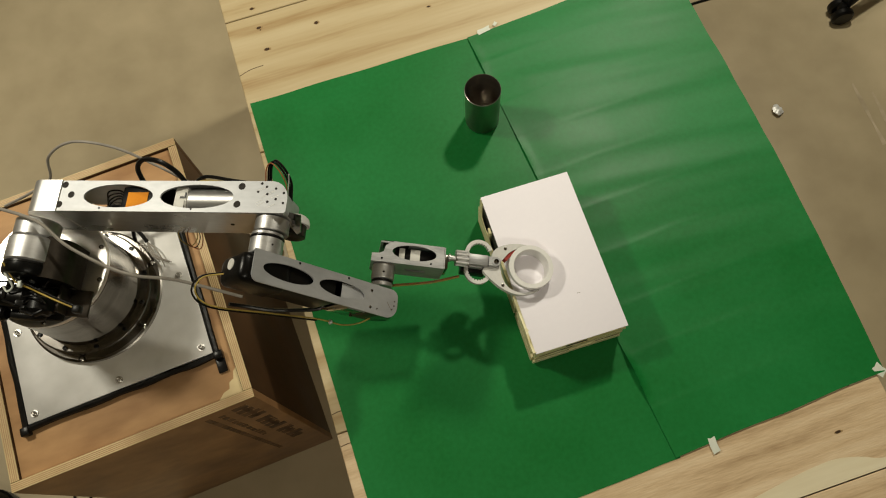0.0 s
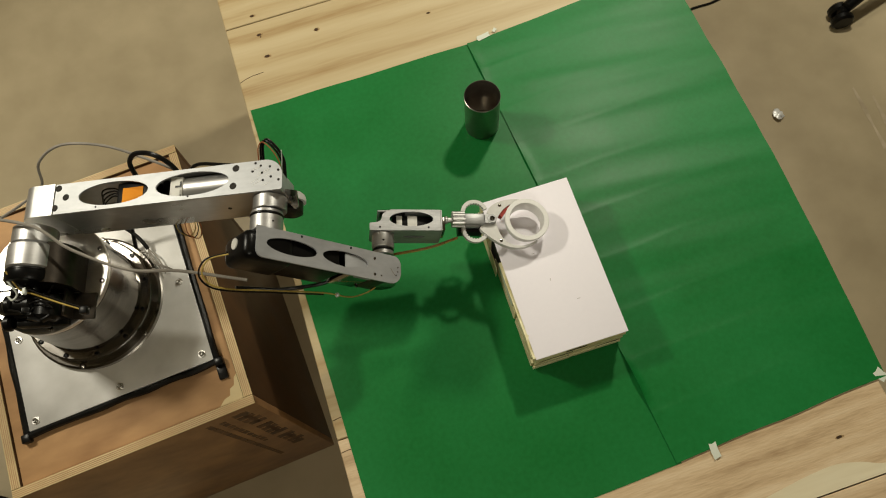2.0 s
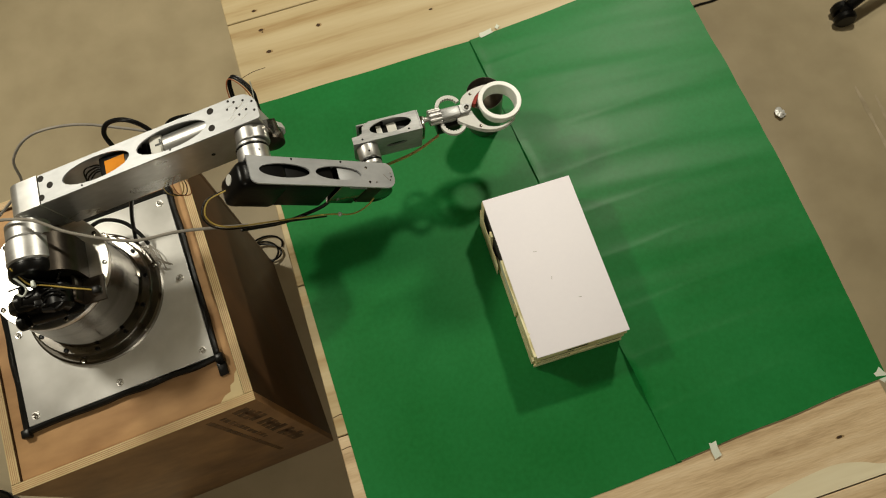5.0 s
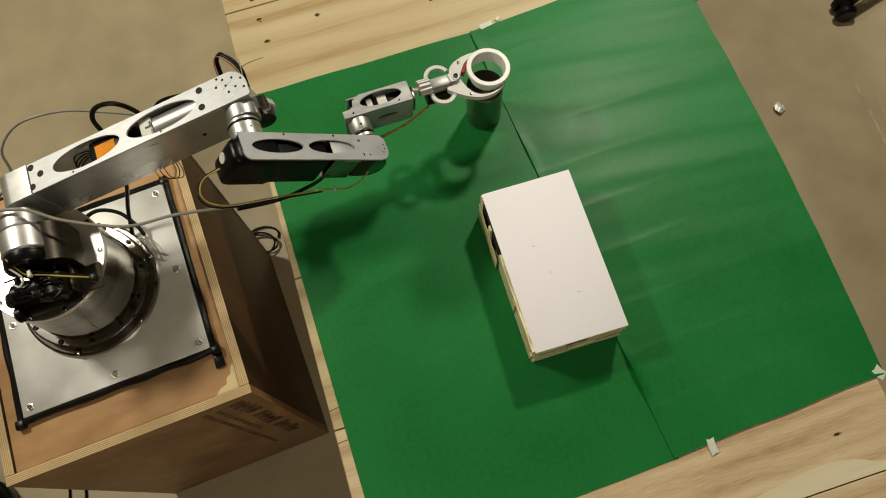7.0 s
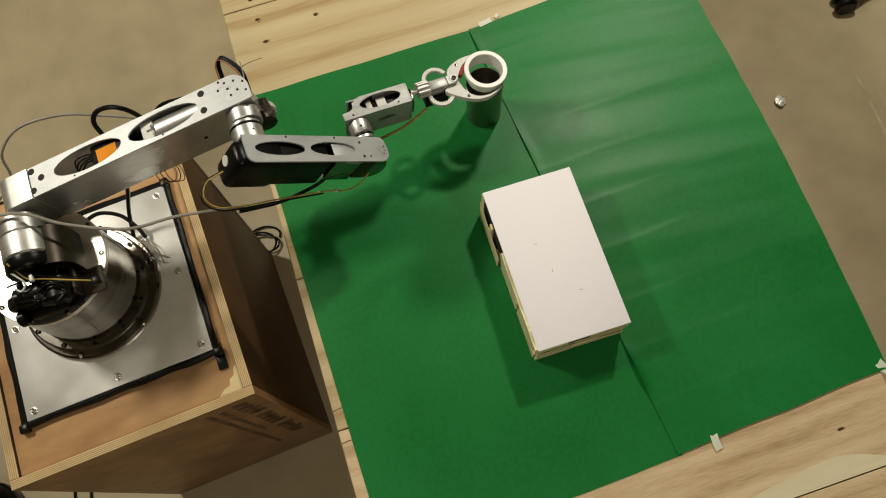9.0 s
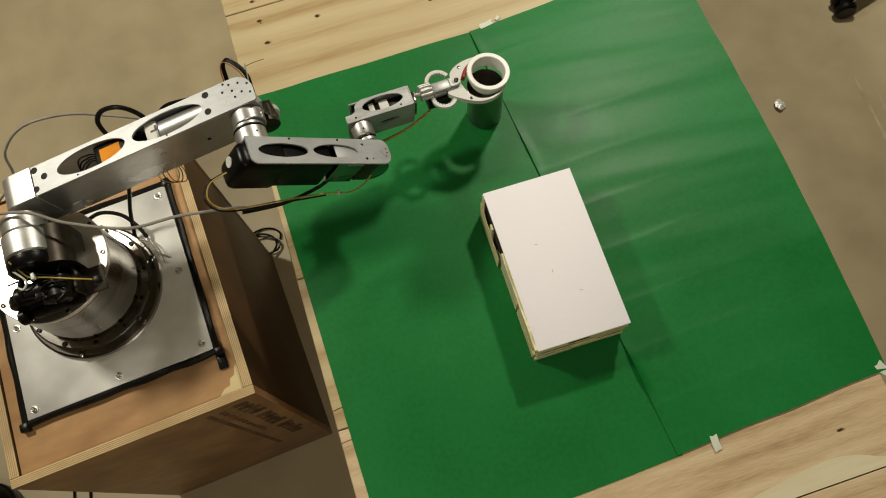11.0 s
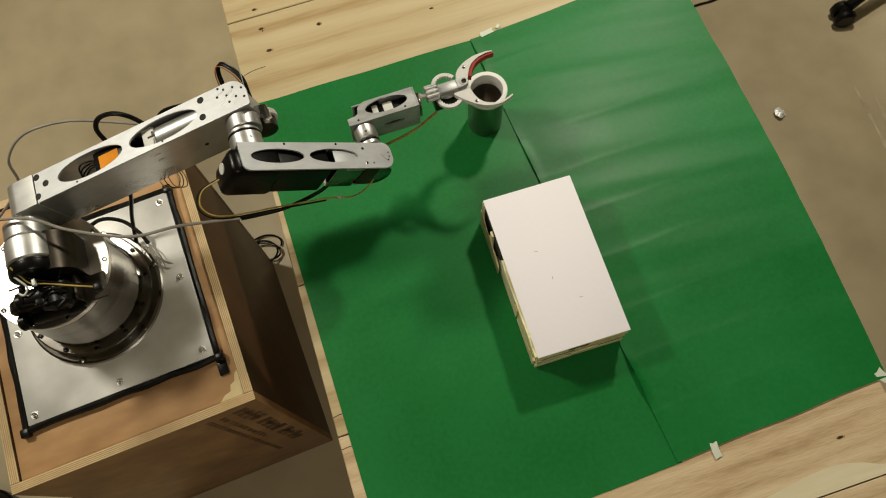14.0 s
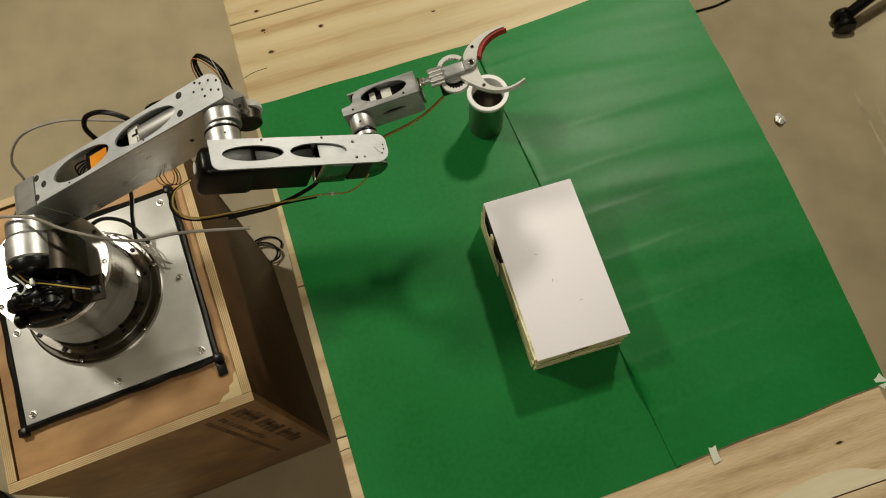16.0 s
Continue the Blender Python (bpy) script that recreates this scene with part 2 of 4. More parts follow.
def mesh_of(name, bm, material, soft=35):
    me = bpy.data.meshes.new(name)
    bm.normal_update()
    bm.to_mesh(me)
    bm.free()
    me.materials.append(material)
    me.shade_auto_smooth(angle=radians(soft)) if hasattr(me, "shade_auto_smooth") else None
    me.polygons.foreach_set("use_smooth", [True] * len(me.polygons))
    me.set_sharp_from_angle(angle=radians(soft))
    return me


def part(name, bm, material, parent, label=""):
    ob = new(name, mesh_of(name, bm, material))
    ob.parent = parent
    return tagged(ob, label=label)


def thing(name, m, label, category, kind="", group="", bm=None, material=None):
    ob = new(name, mesh_of(name, bm, material) if bm else None)
    ob.matrix_basis = m
    return tagged(ob, label, category, group, kind)


def screw(parent, x, y, z, r=0.0035, name="screw", material=None):
    part(name, joined(lathe([(r, 0), (r, 0.0016), (r * 0.7, 0.0026), (r * 0.45, 0.0026), (r * 0.4, 0.0021)], 12, "z", (x, y, z))), material or M["black"], parent)


# ---- the room ----
def room():
    tagged(thing("floor", pose(0, 0, 0), "worn beige screed floor", "floor", "structure", bm=box((-3.6, -3.0, -0.1), (3.8, 4.2, 0)), material=M["floor"]))
    for k, pts in enumerate((((1.405, 1.20), (1.42, 1.12), (1.43, 1.05), (1.445, 0.97)), ((1.46, 1.16), (1.475, 1.06), (1.50, 0.98)))):
        part("scuff", plate([(x + 0.003 * (-1) ** i, y) for i, (x, y) in enumerate(pts)] + [(x + 0.008 + 0.004 * (i % 2), y + 0.006) for i, (x, y) in enumerate(pts)][::-1], [], 0.0003, 0.0006), M["scuff"], bpy.data.objects["floor"])
    thing("ceiling", pose(0, 0, 0), "white painted ceiling", "ceiling", "structure", bm=box((-3.6, -3.0, 3.05), (3.8, 4.2, 3.15)), material=M["ceiling"])
    for name, lo, hi in (("wall_north", (-3.6, 4.2, 0), (3.8, 4.3, 3.05)), ("wall_south", (-3.6, -3.1, 0), (3.8, -3.0, 3.05)),
                         ("wall_east", (3.8, -3.1, 0), (3.9, 4.3, 3.05)), ("wall_west", (-3.7, -3.1, 0), (-3.6, 4.3, 3.05))):
        thing(name, pose(0, 0, 0), "plain light painted wall", "wall", "structure", bm=box(lo, hi), material=M["wall"])


def ceiling_lamp(x, y, z, r):
    ob = thing("ceiling_lamp", pose(x, y, z), "plain round ceiling lamp on a short rod", "ceiling lamp", group="ceiling lamps")
    part("housing", lathe([(r + 0.02, 0.012), (r + 0.025, 0.03), (r * 0.6, 0.07), (0.02, 0.075)], 32), M["white"], ob)
    part("rod", rod(0.008, 0.07, 3.05 - z, "z"), M["white"], ob)


# ---- the table ----
SEAMS = (-0.50, -0.152, 0.214, 0.522, 0.8285, 1.172, 1.52)
LEFT, RIGHT = -0.197, 0.792


def table():
    ob = thing("low_workbench", pose(0, 0, TOP, 0, 0, TURN), "pale rough plank workbench with gaps between the boards", "table")
    for i, (a, b) in enumerate(zip(SEAMS, SEAMS[1:])):
        bm = box((LEFT, a + 0.0012, -0.032), (RIGHT, b - 0.0012, 0), 0.0015, 1)
        part("plank", bm, M["plank_brown" if i < 2 else "plank"], ob, "brown heartwood board" if i < 2 else "")
    for x in (LEFT + 0.06, RIGHT - 0.06):
        for y in (SEAMS[0] + 0.06, SEAMS[-1] - 0.06):
            part("leg", box((x - 0.035, y - 0.035, -TOP), (x + 0.035, y + 0.035, -0.034), 0.003), M["plank"], ob)
    for y in (SEAMS[0] + 0.06, SEAMS[-1] - 0.06):
        part("rail", box((LEFT + 0.1, y - 0.015, -0.12), (RIGHT - 0.1, y + 0.015, -0.034), 0.002), M["plank"], ob)
    # knots, worm holes and drying cracks in the boards
    part("sapwood_streak", plate([(p.x, p.y) for p in smooth_line([(0.30, -0.1505, 0), (0.38, -0.140, 0), (0.4591, -0.1295, 0), (0.5402, -0.1184, 0), (0.5982, -0.1117, 0), (0.6483, -0.1105, 0), (0.6926, -0.1207, 0), (0.7276, -0.1341, 0), (0.785, -0.139, 0)], 4)] + [(0.785, -0.1505)], [], 0.0001, 0.0004), M["sapwood"], ob, "pale streak of sapwood")
    for x, y, r, k in ((-0.1262, 1.1345, 0.0036, 1.5), (-0.1245, 1.128, 0.0018, 1), (0.0, 1.104, 0.0036, 1.3), (-0.1223, 1.0735, 0.0036, 1.6),
                       (0.252, 1.060, 0.0022, 1.9), (-0.13, 1.19, 0.003, 1.6), (0.165, 1.150, 0.0025, 1.4), (0.6748, -0.0691, 0.0022, 2.6)):
        out = [(x + k * r * (1 + 0.35 * noise.noise(Vector((q * 1.3, x * 50, 0)))) * math.cos(q * 0.483), y + r * (1 + 0.45 * noise.noise(Vector((q * 1.1, y * 50, 5)))) * math.sin(q * 0.483)) for q in range(13)]
        part("knot", plate(out, [], 0.0003, 0.0006), M["crack"], ob)
        halo = [(x + 0.001 + k * r * 1.5 * (1 + 0.4 * noise.noise(Vector((q * 0.9, x * 31, 2)))) * math.cos(q * 0.349), y + r * 1.25 * (1 + 0.5 * noise.noise(Vector((q * 1.2, y * 37, 8)))) * math.sin(q * 0.349)) for q in range(18)]
        part("knot_stain", plate(halo, [], 0.0000, 0.0002), M["heartwood"], ob)
    for line in (((-0.196, 1.026), (-0.17, 1.034), (-0.14, 1.036)), ((-0.196, 0.2515), (-0.182, 0.2535), (-0.172, 0.2525)), ((-0.196, 0.190), (-0.18, 0.1915), (-0.17, 0.190))):
        part("crack", tube([(x, y, -0.0002) for x, y in line], 0.0009, 5, 4), M["crack"], ob)


def sheet(name, corners, height, label, ripple, seed, bow=0.0, lift=0.0, folds=()):
    """A sheet of paper laid on the table, with soft waves along its length."""
    n, m = 48, 260
    bm = bmesh.new()
    a, b, c, d = [Vector((*p, 0)) for p in corners]      # top left, top right, bottom right, bottom left
    grid = []
    for j in range(m + 1):
        row = []
        for i in range(n + 1):
            s, t = i / n, j / m
            p = (a * (1 - s) + b * s) * (1 - t) + (d * (1 - s) + c * s) * t
            edge = noise.noise(Vector((p.x * 9, p.y * 9, seed))) * 0.0022
            if j in (0, m):
                p.y += edge
            p.x += bow * math.sin(math.pi * t) * s
            w = 0.0
            for f, g, amp in ((15.0, 2.0, 1.0), (31.0, 3.0, 0.35)):
                w += amp * noise.noise(Vector((p.x * g + seed, p.y * f + p.x * 2.2, seed * 3)))
            fold = 0
            for k, pos in enumerate(folds):
                q = p.y - pos - 0.02 * s - 0.004 * noise.noise(Vector((p.x * 8, k, 1)))
                fold += (math.exp(q / 0.030) if q < 0 else math.exp(-q / 0.005)) * (0.8 + 0.4 * noise.noise(Vector((p.x * 5, k * 3.1, 2)))) * max(0.15, 1 - 1.1 * s)
            fall = min(1, 5 * s + 0.15) * (1.25 - t)
            p.z = height + ripple * (w * fall + fold * 0.36 + 0.5) + lift * math.exp(-s / 0.012) * (0.8 * math.exp(-((t - 0.06) / 0.05) ** 2) + 0.7 * math.exp(-((t - 0.33) / 0.06) ** 2) + 2.2 * math.exp(-((t - 0.83) / 0.045) ** 2))
            row.append(bm.verts.new(p))
        grid.append(row)
    for j in range(m):
        for i in range(n):
            bm.faces.new((grid[j + 1][i], grid[j + 1][i + 1], grid[j][i + 1], grid[j][i]))
    out = bmesh.ops.extrude_face_region(bm, geom=bm.faces[:])
    for v in [g for g in out["geom"] if isinstance(g, bmesh.types.BMVert)]:
        v.co.z -= 0.0005
    bmesh.ops.recalc_face_normals(bm, faces=bm.faces)
    return thing(name, pose(0, 0, TOP, 0, 0, TURN), label, "paper sheet", group="green sheets", bm=bm, material=M["green"])


def tape(x, y, turn, w, h):
    out = [(0, 0), (w * 0.5, h * 0.06), (w, 0.1 * h), (w * 0.92, h * 0.5), (w * 1.02, h), (w * 0.4, h * 0.93), (0.05 * w, h), (-0.08 * w, h * 0.5)]
    thing("tape_strip", pose(0, 0, TOP, 0, 0, TURN) @ pose(x, y, 0.0034, 0, 0, turn), "torn strip of whitish masking tape holding the sheet", "tape", group="tape strips",
          bm=plate(out, [], 0, 0.0004), material=M["tape"])


def white_box():
    w, h, z = 0.1755, 0.3192, 0.0938
    ob = thing("white_topped_box", pose(0.0831, 0.5707, TOP + 0.0036, 0, 0, 10.86), "white-topped box with rough yellowed layered sides", "box")
    z -= 0.0036
    t = 0.006
    part("side_panel", box((0.002, -h + 0.002, 0), (w - 0.002, -h + 0.002 + t, z - 0.003), 0.001), M["foam"], ob)
    part("side_panel", box((0.002, -0.002 - t, 0), (w - 0.002, -0.002, z - 0.003), 0.001), M["foam"], ob)
    part("side_panel", box((w - 0.002 - t, -h + 0.009, 0), (w - 0.002, -0.009, z - 0.003), 0.001), M["foam"], ob)
    # the side with a torn opening
    outline = [(-h + 0.009, 0), (-0.009, 0), (-0.009, z - 0.003), (-h + 0.009, z - 0.003)]
    tear = [(-0.060 + 0.044 * math.cos(a) * (1 + 0.12 * math.sin(3 * a)), z * 0.52 + z * 0.36 * math.sin(a) * (1 + 0.2 * math.cos(5 * a))) for a in [2 * math.pi * k / 26 for k in range(26)]]
    bm = plate(outline, [tear], 0, t)
    part("side_panel", turned(bm, Matrix(((0, 0, 1, 0.002), (1, 0, 0, 0), (0, 1, 0, 0), (0, 0, 0, 1)))), M["foam"], ob, "torn yellowed panel with a dark opening")
    # bottom coloured near-black for the shade inside the box
    part("bottom", box((0.009, -h + 0.009, 0.001), (w - 0.009, -0.009, 0.004)), M["dark"], ob)
    part("top_board", box((0, -h, z - 0.0028), (w, 0, z), 0.0008), M["board"], ob, "smooth white board with a few scratches")
    random.seed(5)
    # loose layers of board and paper along the rough sides, near-black strips as shaded gaps
    for x0, x1, z0, z1 in ((0.0, 0.072, 0.004, 0.020), (0.002, 0.066, 0.027, 0.045), (0.001, 0.075, 0.050, 0.066), (0.0, 0.060, 0.070, 0.082), (0.070, 0.174, 0.010, 0.026), (0.085, 0.175, 0.034, 0.046), (0.074, 0.170, 0.056, 0.062), (0.10, 0.1745, 0.068, 0.081)):
        tilt = random.uniform(-0.003, 0.003)
        outline = [(x0, z0), (x1, z0 + tilt), (x1 + random.uniform(-0.004, 0.004), z1 + tilt), (0.5 * (x0 + x1), z1 + random.uniform(-0.002, 0.002)), (x0, z1)]
        part("layer", turned(plate(outline, [], 0, random.uniform(0.002, 0.004)), Matrix(((1, 0, 0, 0), (0, 0, -1, -h + 0.0035), (0, 1, 0, 0), (0, 0, 0, 1)))), M["foam"], ob)
    for x0, x1, zz in ((0.004, 0.17, 0.0235), (0.01, 0.16, 0.0478), (0.06, 0.172, 0.0645), (0.006, 0.10, 0.0676)):
        part("gap", box((x0, -h + 0.0012, zz - 0.0016), (x1, -h + 0.003, zz + 0.0016)), M["dark"], ob)
    for y0, y1, z0, z1, m in ((-0.215, -0.100, 0.0, 0.042, "foam"), (-0.20, -0.118, 0.045, 0.066, "tape"), (-0.312, -0.222, 0.002, 0.030, "foam"), (-0.306, -0.228, 0.036, 0.058, "foam"), (-0.300, -0.205, 0.064, 0.080, "foam"), (-0.316, -0.125, 0.077, 0.087, "foam"), (-0.016, 0.0, 0.012, 0.084, "foam")):
        n = 9
        up = [(y0 + (y1 - y0) * k / n, z1 + random.uniform(-0.004, 0.004)) for k in range(n + 1)]
        part("torn_layer", turned(plate([(y0, z0), (y1, z0)] + up[::-1], [], 0, random.uniform(0.003, 0.0065)), Matrix(((0, 0, -1, 0.002), (1, 0, 0, 0), (0, 1, 0, 0), (0, 0, 0, 1)))), M[m], ob)
    # solid near-black block standing for the shade in the torn opening
    part("opening", box((-0.0012, -0.112, 0.012), (0.0015, -0.017, z - 0.003)), M["dark"], ob)
    part("torn_layer", box((-0.0060, -0.074, 0.006), (-0.0012, -0.062, z - 0.006), 0.001), M["foam"], ob)
    flap = [(-0.122, 0.0), (-0.012, 0.0), (-0.012, 0.078), (-0.03, 0.070), (-0.05, 0.060), (-0.07, 0.066), (-0.09, 0.052), (-0.105, 0.058), (-0.122, 0.046)]
    part("torn_flap", turned(plate(flap, [], 0, 0.0015), Matrix(((0, 0, -1, -0.0065), (1, 0, 0, 0), (0, 1, 0, 0), (0, 0, 0, 1)))), M["foam"], ob)
    # thin near-black strips in place of shade between the side layers
    for y0, y1, zz in ((-0.300, -0.225, 0.033), (-0.295, -0.20, 0.061), (-0.21, -0.11, 0.0715)):
        part("gap", box((-0.0008, y0, zz - 0.0022), (0.0025, y1, zz + 0.0022)), M["dark"], ob)
    for x, y, a in ((0.062, -0.128, -10), (0.075, -0.185, 70), (0.112, -0.235, -5)):
        part("scratch", turned(box((-0.003, -0.00035, 0), (0.003, 0.00035, 0.0002)), pose(x, y, z, 0, 0, a)), M["grey"], ob)


def tumbler():
    ob = thing("steel_tumbler", pose(0.1148, 0.7876, TOP + 0.0036), "plain straight stainless steel tumbler on green paper", "tumbler")
    h = 0.1213 - 0.0036
    part("body", lathe([(0.0345, 0), (0.0355, 0.002), (0.0362, h - 0.001), (0.0366, h), (0.0358, h + 0.0004), (0.0350, h - 0.001), (0.0344, 0.004), (0.001, 0.0035), (0.001, 0.0)], 64, closed=True), M["cup"], ob)


def ring():
    ob = thing("white_ring", pose(0, 0, 0), "white plastic ring with a wide flange and a narrower neck", "ring")
    part("body", lathe([(0.0312, -0.015), (0.0338, -0.015), (0.0343, -0.014), (0.0343, 0.005), (0.0406, 0.005), (0.0413, 0.006), (0.0413, 0.013), (0.0405, 0.014), (0.0330, 0.014), (0.0322, 0.013), (0.0308, -0.014)], 72, closed=True), M["white"], ob)
    return ob


# ---- the robot's crate ----
CRATE = pose(-0.984, 0.693, 0, 0, 0, 15.516)
CW, CH, CZ = 0.463, 0.585, TOP + 0.0247


def crate():
    ob = thing("plywood_crate", CRATE, "tall brown plywood crate with pale raw edges", "crate")
    t = 0.018
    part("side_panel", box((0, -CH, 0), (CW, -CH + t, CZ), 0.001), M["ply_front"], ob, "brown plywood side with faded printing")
    # these three panels carry their shade as a darker plywood colour
    part("side_panel", box((0, -t, 0), (CW, 0, CZ), 0.001), M["ply_shaded"], ob)
    part("side_panel", box((CW - t, -CH + t, 0), (CW, -t, CZ - 0.001), 0.001), M["ply_shaded"], ob)
    part("side_panel", box((0, -CH + t, 0), (t, -t, CZ - 0.001), 0.001), M["ply_shaded"], ob)
    part("top_panel", box((t, -CH + t, CZ - 0.026), (CW - t, -t, CZ - 0.006), 0.001), M["ply"], ob, "reddish brown plywood top")
    for lo, hi in (((0, -CH, CZ), (CW, -CH + t - 0.001, CZ + 0.0015)), ((0, -t + 0.001, CZ), (CW, 0, CZ + 0.0015)),
                   ((CW - t + 0.001, -CH + t, CZ - 0.001), (CW, -t, CZ + 0.001)), ((0, -CH + t, CZ - 0.001), (t - 0.001, -t, CZ + 0.001))):
        e = part("raw_edge", box(lo, hi, 0.0006, 1), M["ply_edge"], ob, "pale layered plywood edge")
        k = 0 if hi[0] - lo[0] < hi[1] - lo[1] else 1
        for f in (0.20, 0.40, 0.60, 0.80):
            a, b = [*lo], [*hi]
            a[k] = lo[k] + (hi[k] - lo[k]) * f - 0.0007
            b[k] = a[k] + 0.0014
            a[2], b[2] = hi[2] - 0.0002, hi[2] + 0.0003
            a[1 - k], b[1 - k] = a[1 - k] + 0.001, b[1 - k] - 0.001
            part("ply_layer", box(a, b), M["ply"], e)
    wx, wy = CW - t - 0.001, -CH + t + 0.001
    part("worn_corner", plate([(wx, wy), (wx, wy + 0.050), (wx - 0.006, wy + 0.044), (wx - 0.010, wy + 0.030), (wx - 0.019, wy + 0.026), (wx - 0.022, wy + 0.014), (wx - 0.034, wy + 0.011), (wx - 0.046, wy)][::-1], [], CZ - 0.0062, CZ - 0.0056), M["ply_edge"], ob, "bare patch where the veneer has torn off")
    # unreadable faded printing that runs down the front near the corner
    y = -CH - 0.0006
    random.seed(8)
    for z1, z0 in ((0.806, 0.665), (0.640, 0.480), (0.455, 0.270)):
        for k in range(4):
            h = (z1 - z0) / 4
            part("print_bar", box((0.405 + random.uniform(0, 0.004), y, z1 - (k + 1) * h + 0.010), (0.445 - random.uniform(0, 0.010), y + 0.0012, z1 - k * h)), M["print"], ob)
        part("print_bar", box((0.420, y, z0 + 0.008), (0.431, y + 0.0011, z1 - 0.004)), M["print"], ob)
    z = 0.79
    while z > 0.46:
        h = random.uniform(0.012, 0.028)
        part("print_bar", box((0.376, y, z - h), (0.388 + random.uniform(-0.003, 0.002), y + 0.0012, z)), M["print"], ob)
        z -= h + random.uniform(0.006, 0.012)
    z = 0.80
    while z > 0.24:
        h = random.uniform(0.020, 0.055)
        part("print_bar", box((0.352, y, z - h), (0.363, y + 0.0012, z)), M["print"], ob)
        z -= h + random.uniform(0.004, 0.008)


def base_plate():
    ob = thing("steel_base_plate", pose(-0.9005, 0.5979, CZ - 0.006, 0, 0, 15.516), "square brushed steel base plate edged with black tape", "base plate")
    w, h = 0.3597, 0.3627
    z = 0.012
    part("plate", box((0, -h, 0), (w, 0, z), 0.0015), M["plate"], ob)
    o = 0.006
    for a, b in ((((-o, -h - o), (w + o, -h - o))), ((w + o, -h - o), (w + o, o)), ((w + o, o), (-o, o)), ((-o, o), (-o, -h - o))):
        pts = [(a[0] + (b[0] - a[0]) * k / 8 + 0.003 * noise.noise(Vector((k * 0.9, a[0] * 9, 3))), a[1] + (b[1] - a[1]) * k / 8 + 0.003 * noise.noise(Vector((k * 0.9, a[1] * 9, 7))), 0.008) for k in range(9)]
        part("edge_tape", tube(pts, 0.0066, 8, 3), M["rubber"], ob, "shiny black tape edging")
    for x, y in ((w + 0.008, -h - 0.008), (w + 0.004, 0.006), (-0.008, -h - 0.01), (-0.004, 0.004)):
        part("corner_tape", box((x - 0.0085, y - 0.0085, 0.0), (x + 0.0085, y + 0.0085, 0.016), 0.003), M["rubber"], ob)
    part("tape_end", box((w - 0.002, -h - 0.042, 0.001), (w + 0.016, -h - 0.008, 0.006), 0.002), M["rubber"], ob)
    for x, y in ((0.016, -h + 0.016), (w - 0.018, -h + 0.018), (w - 0.018, -0.018), (0.016, -0.018), (w - 0.02, -h * 0.52), (0.016, -h * 0.5), (w * 0.5, -h + 0.017)):
        part("bolt", lathe([(0.007, 0), (0.007, 0.002), (0.0045, 0.002), (0.0045, 0.006), (0.0032, 0.0075), (0.0022, 0.0072), (0.002, 0.004)], 16, "z", (x, y, z)), M["steel"], ob)


# ---- the robot arm ----
AXIS = (-0.6869, 0.4839)
Z_TOP = TOP + 0.2089
Z_SHOULDER, REACH = TOP + 0.2702, 0.0551
UPPER, FORE = 0.3684, 0.2173
ELBOW_RISE, WRIST_DROP = 0.0168, -0.0047       # pivots off the links' middle lines
YAW = [(0, -10.8), (0.5, -10.31), (1, -9.36), (1.5, -6.95), (2, -4.08), (2.5, -0.8), (3, 2.11), (3.5, 5.36), (4, 8.43), (6.5, 14.07), (7, 14.77), (7.5, 15.08), (8, 15.01), (8.5, 14.98), (9, 15.09), (11.5, 14.76), (12, 14.71), (12.5, 14.56), (13, 14.13), (13.5, 13.73), (14, 13.31), (14.5, 13.16), (15, 12.42), (15.5, 11.29), (16, 10.19)]
SHOULDER = [(0, 7.36), (0.5, 7.31), (1, 7.14), (1.5, 7.12), (2, 7.62), (2.5, 8.29), (3, 8.7), (3.5, 8.92), (4, 9.22), (6.5, 10.63), (7, 10.51), (7.5, 10.52), (8, 10.59), (8.5, 10.16), (9, 8.99), (11.5, 8.07), (12, 8.63), (12.5, 9.11), (13, 10.3), (13.5, 11.59), (14, 12.75), (14.5, 13.49), (15, 15.89), (15.5, 19.97), (16, 23.85)]
ELBOW = [(0, -44.18), (0.5, -44.24), (1, -44.32), (1.5, -44.09), (2, -43.23), (2.5, -42.38), (3, -41.78), (3.5, -40.98), (4, -39.64), (6.5, -38.08), (7, -38.02), (7.5, -38.12), (8, -38.17), (8.5, -38.39), (9, -39.16), (11.5, -39.06), (12, -38.64), (12.5, -37.93), (13, -36.75), (13.5, -35.79), (14, -34.8), (14.5, -33.82), (15, -31.74), (15.5, -28.73), (16, -25.09)]
WRIST = [(0, -10.86), (0.5, -10.11), (1, -9.79), (1.5, -9.48), (2, -9.16), (2.5, -8.02), (3, -7.04), (3.5, -7.0), (4, -6.35), (6.5, -4.6), (7, -4.6), (7.5, -4.8), (8, -4.4), (8.5, -4.9), (9, -6.2), (11.5, -4.73), (12, -5.66), (12.5, -5.05), (13, -3.97), (13.5, -2.85), (14, -1.77), (14.5, -0.91), (15, 1.01), (15.5, 4.65), (16, 7.54)]
JAW_A = [(0, 0), (11.2, 0), (11.6, 4), (12, 8), (13, 9.5), (14.5, 10.5), (16, 12)]
JAW_B = [(0, 0), (11.8, 0), (12, 3), (13, 5), (14, 8), (16, 11)]


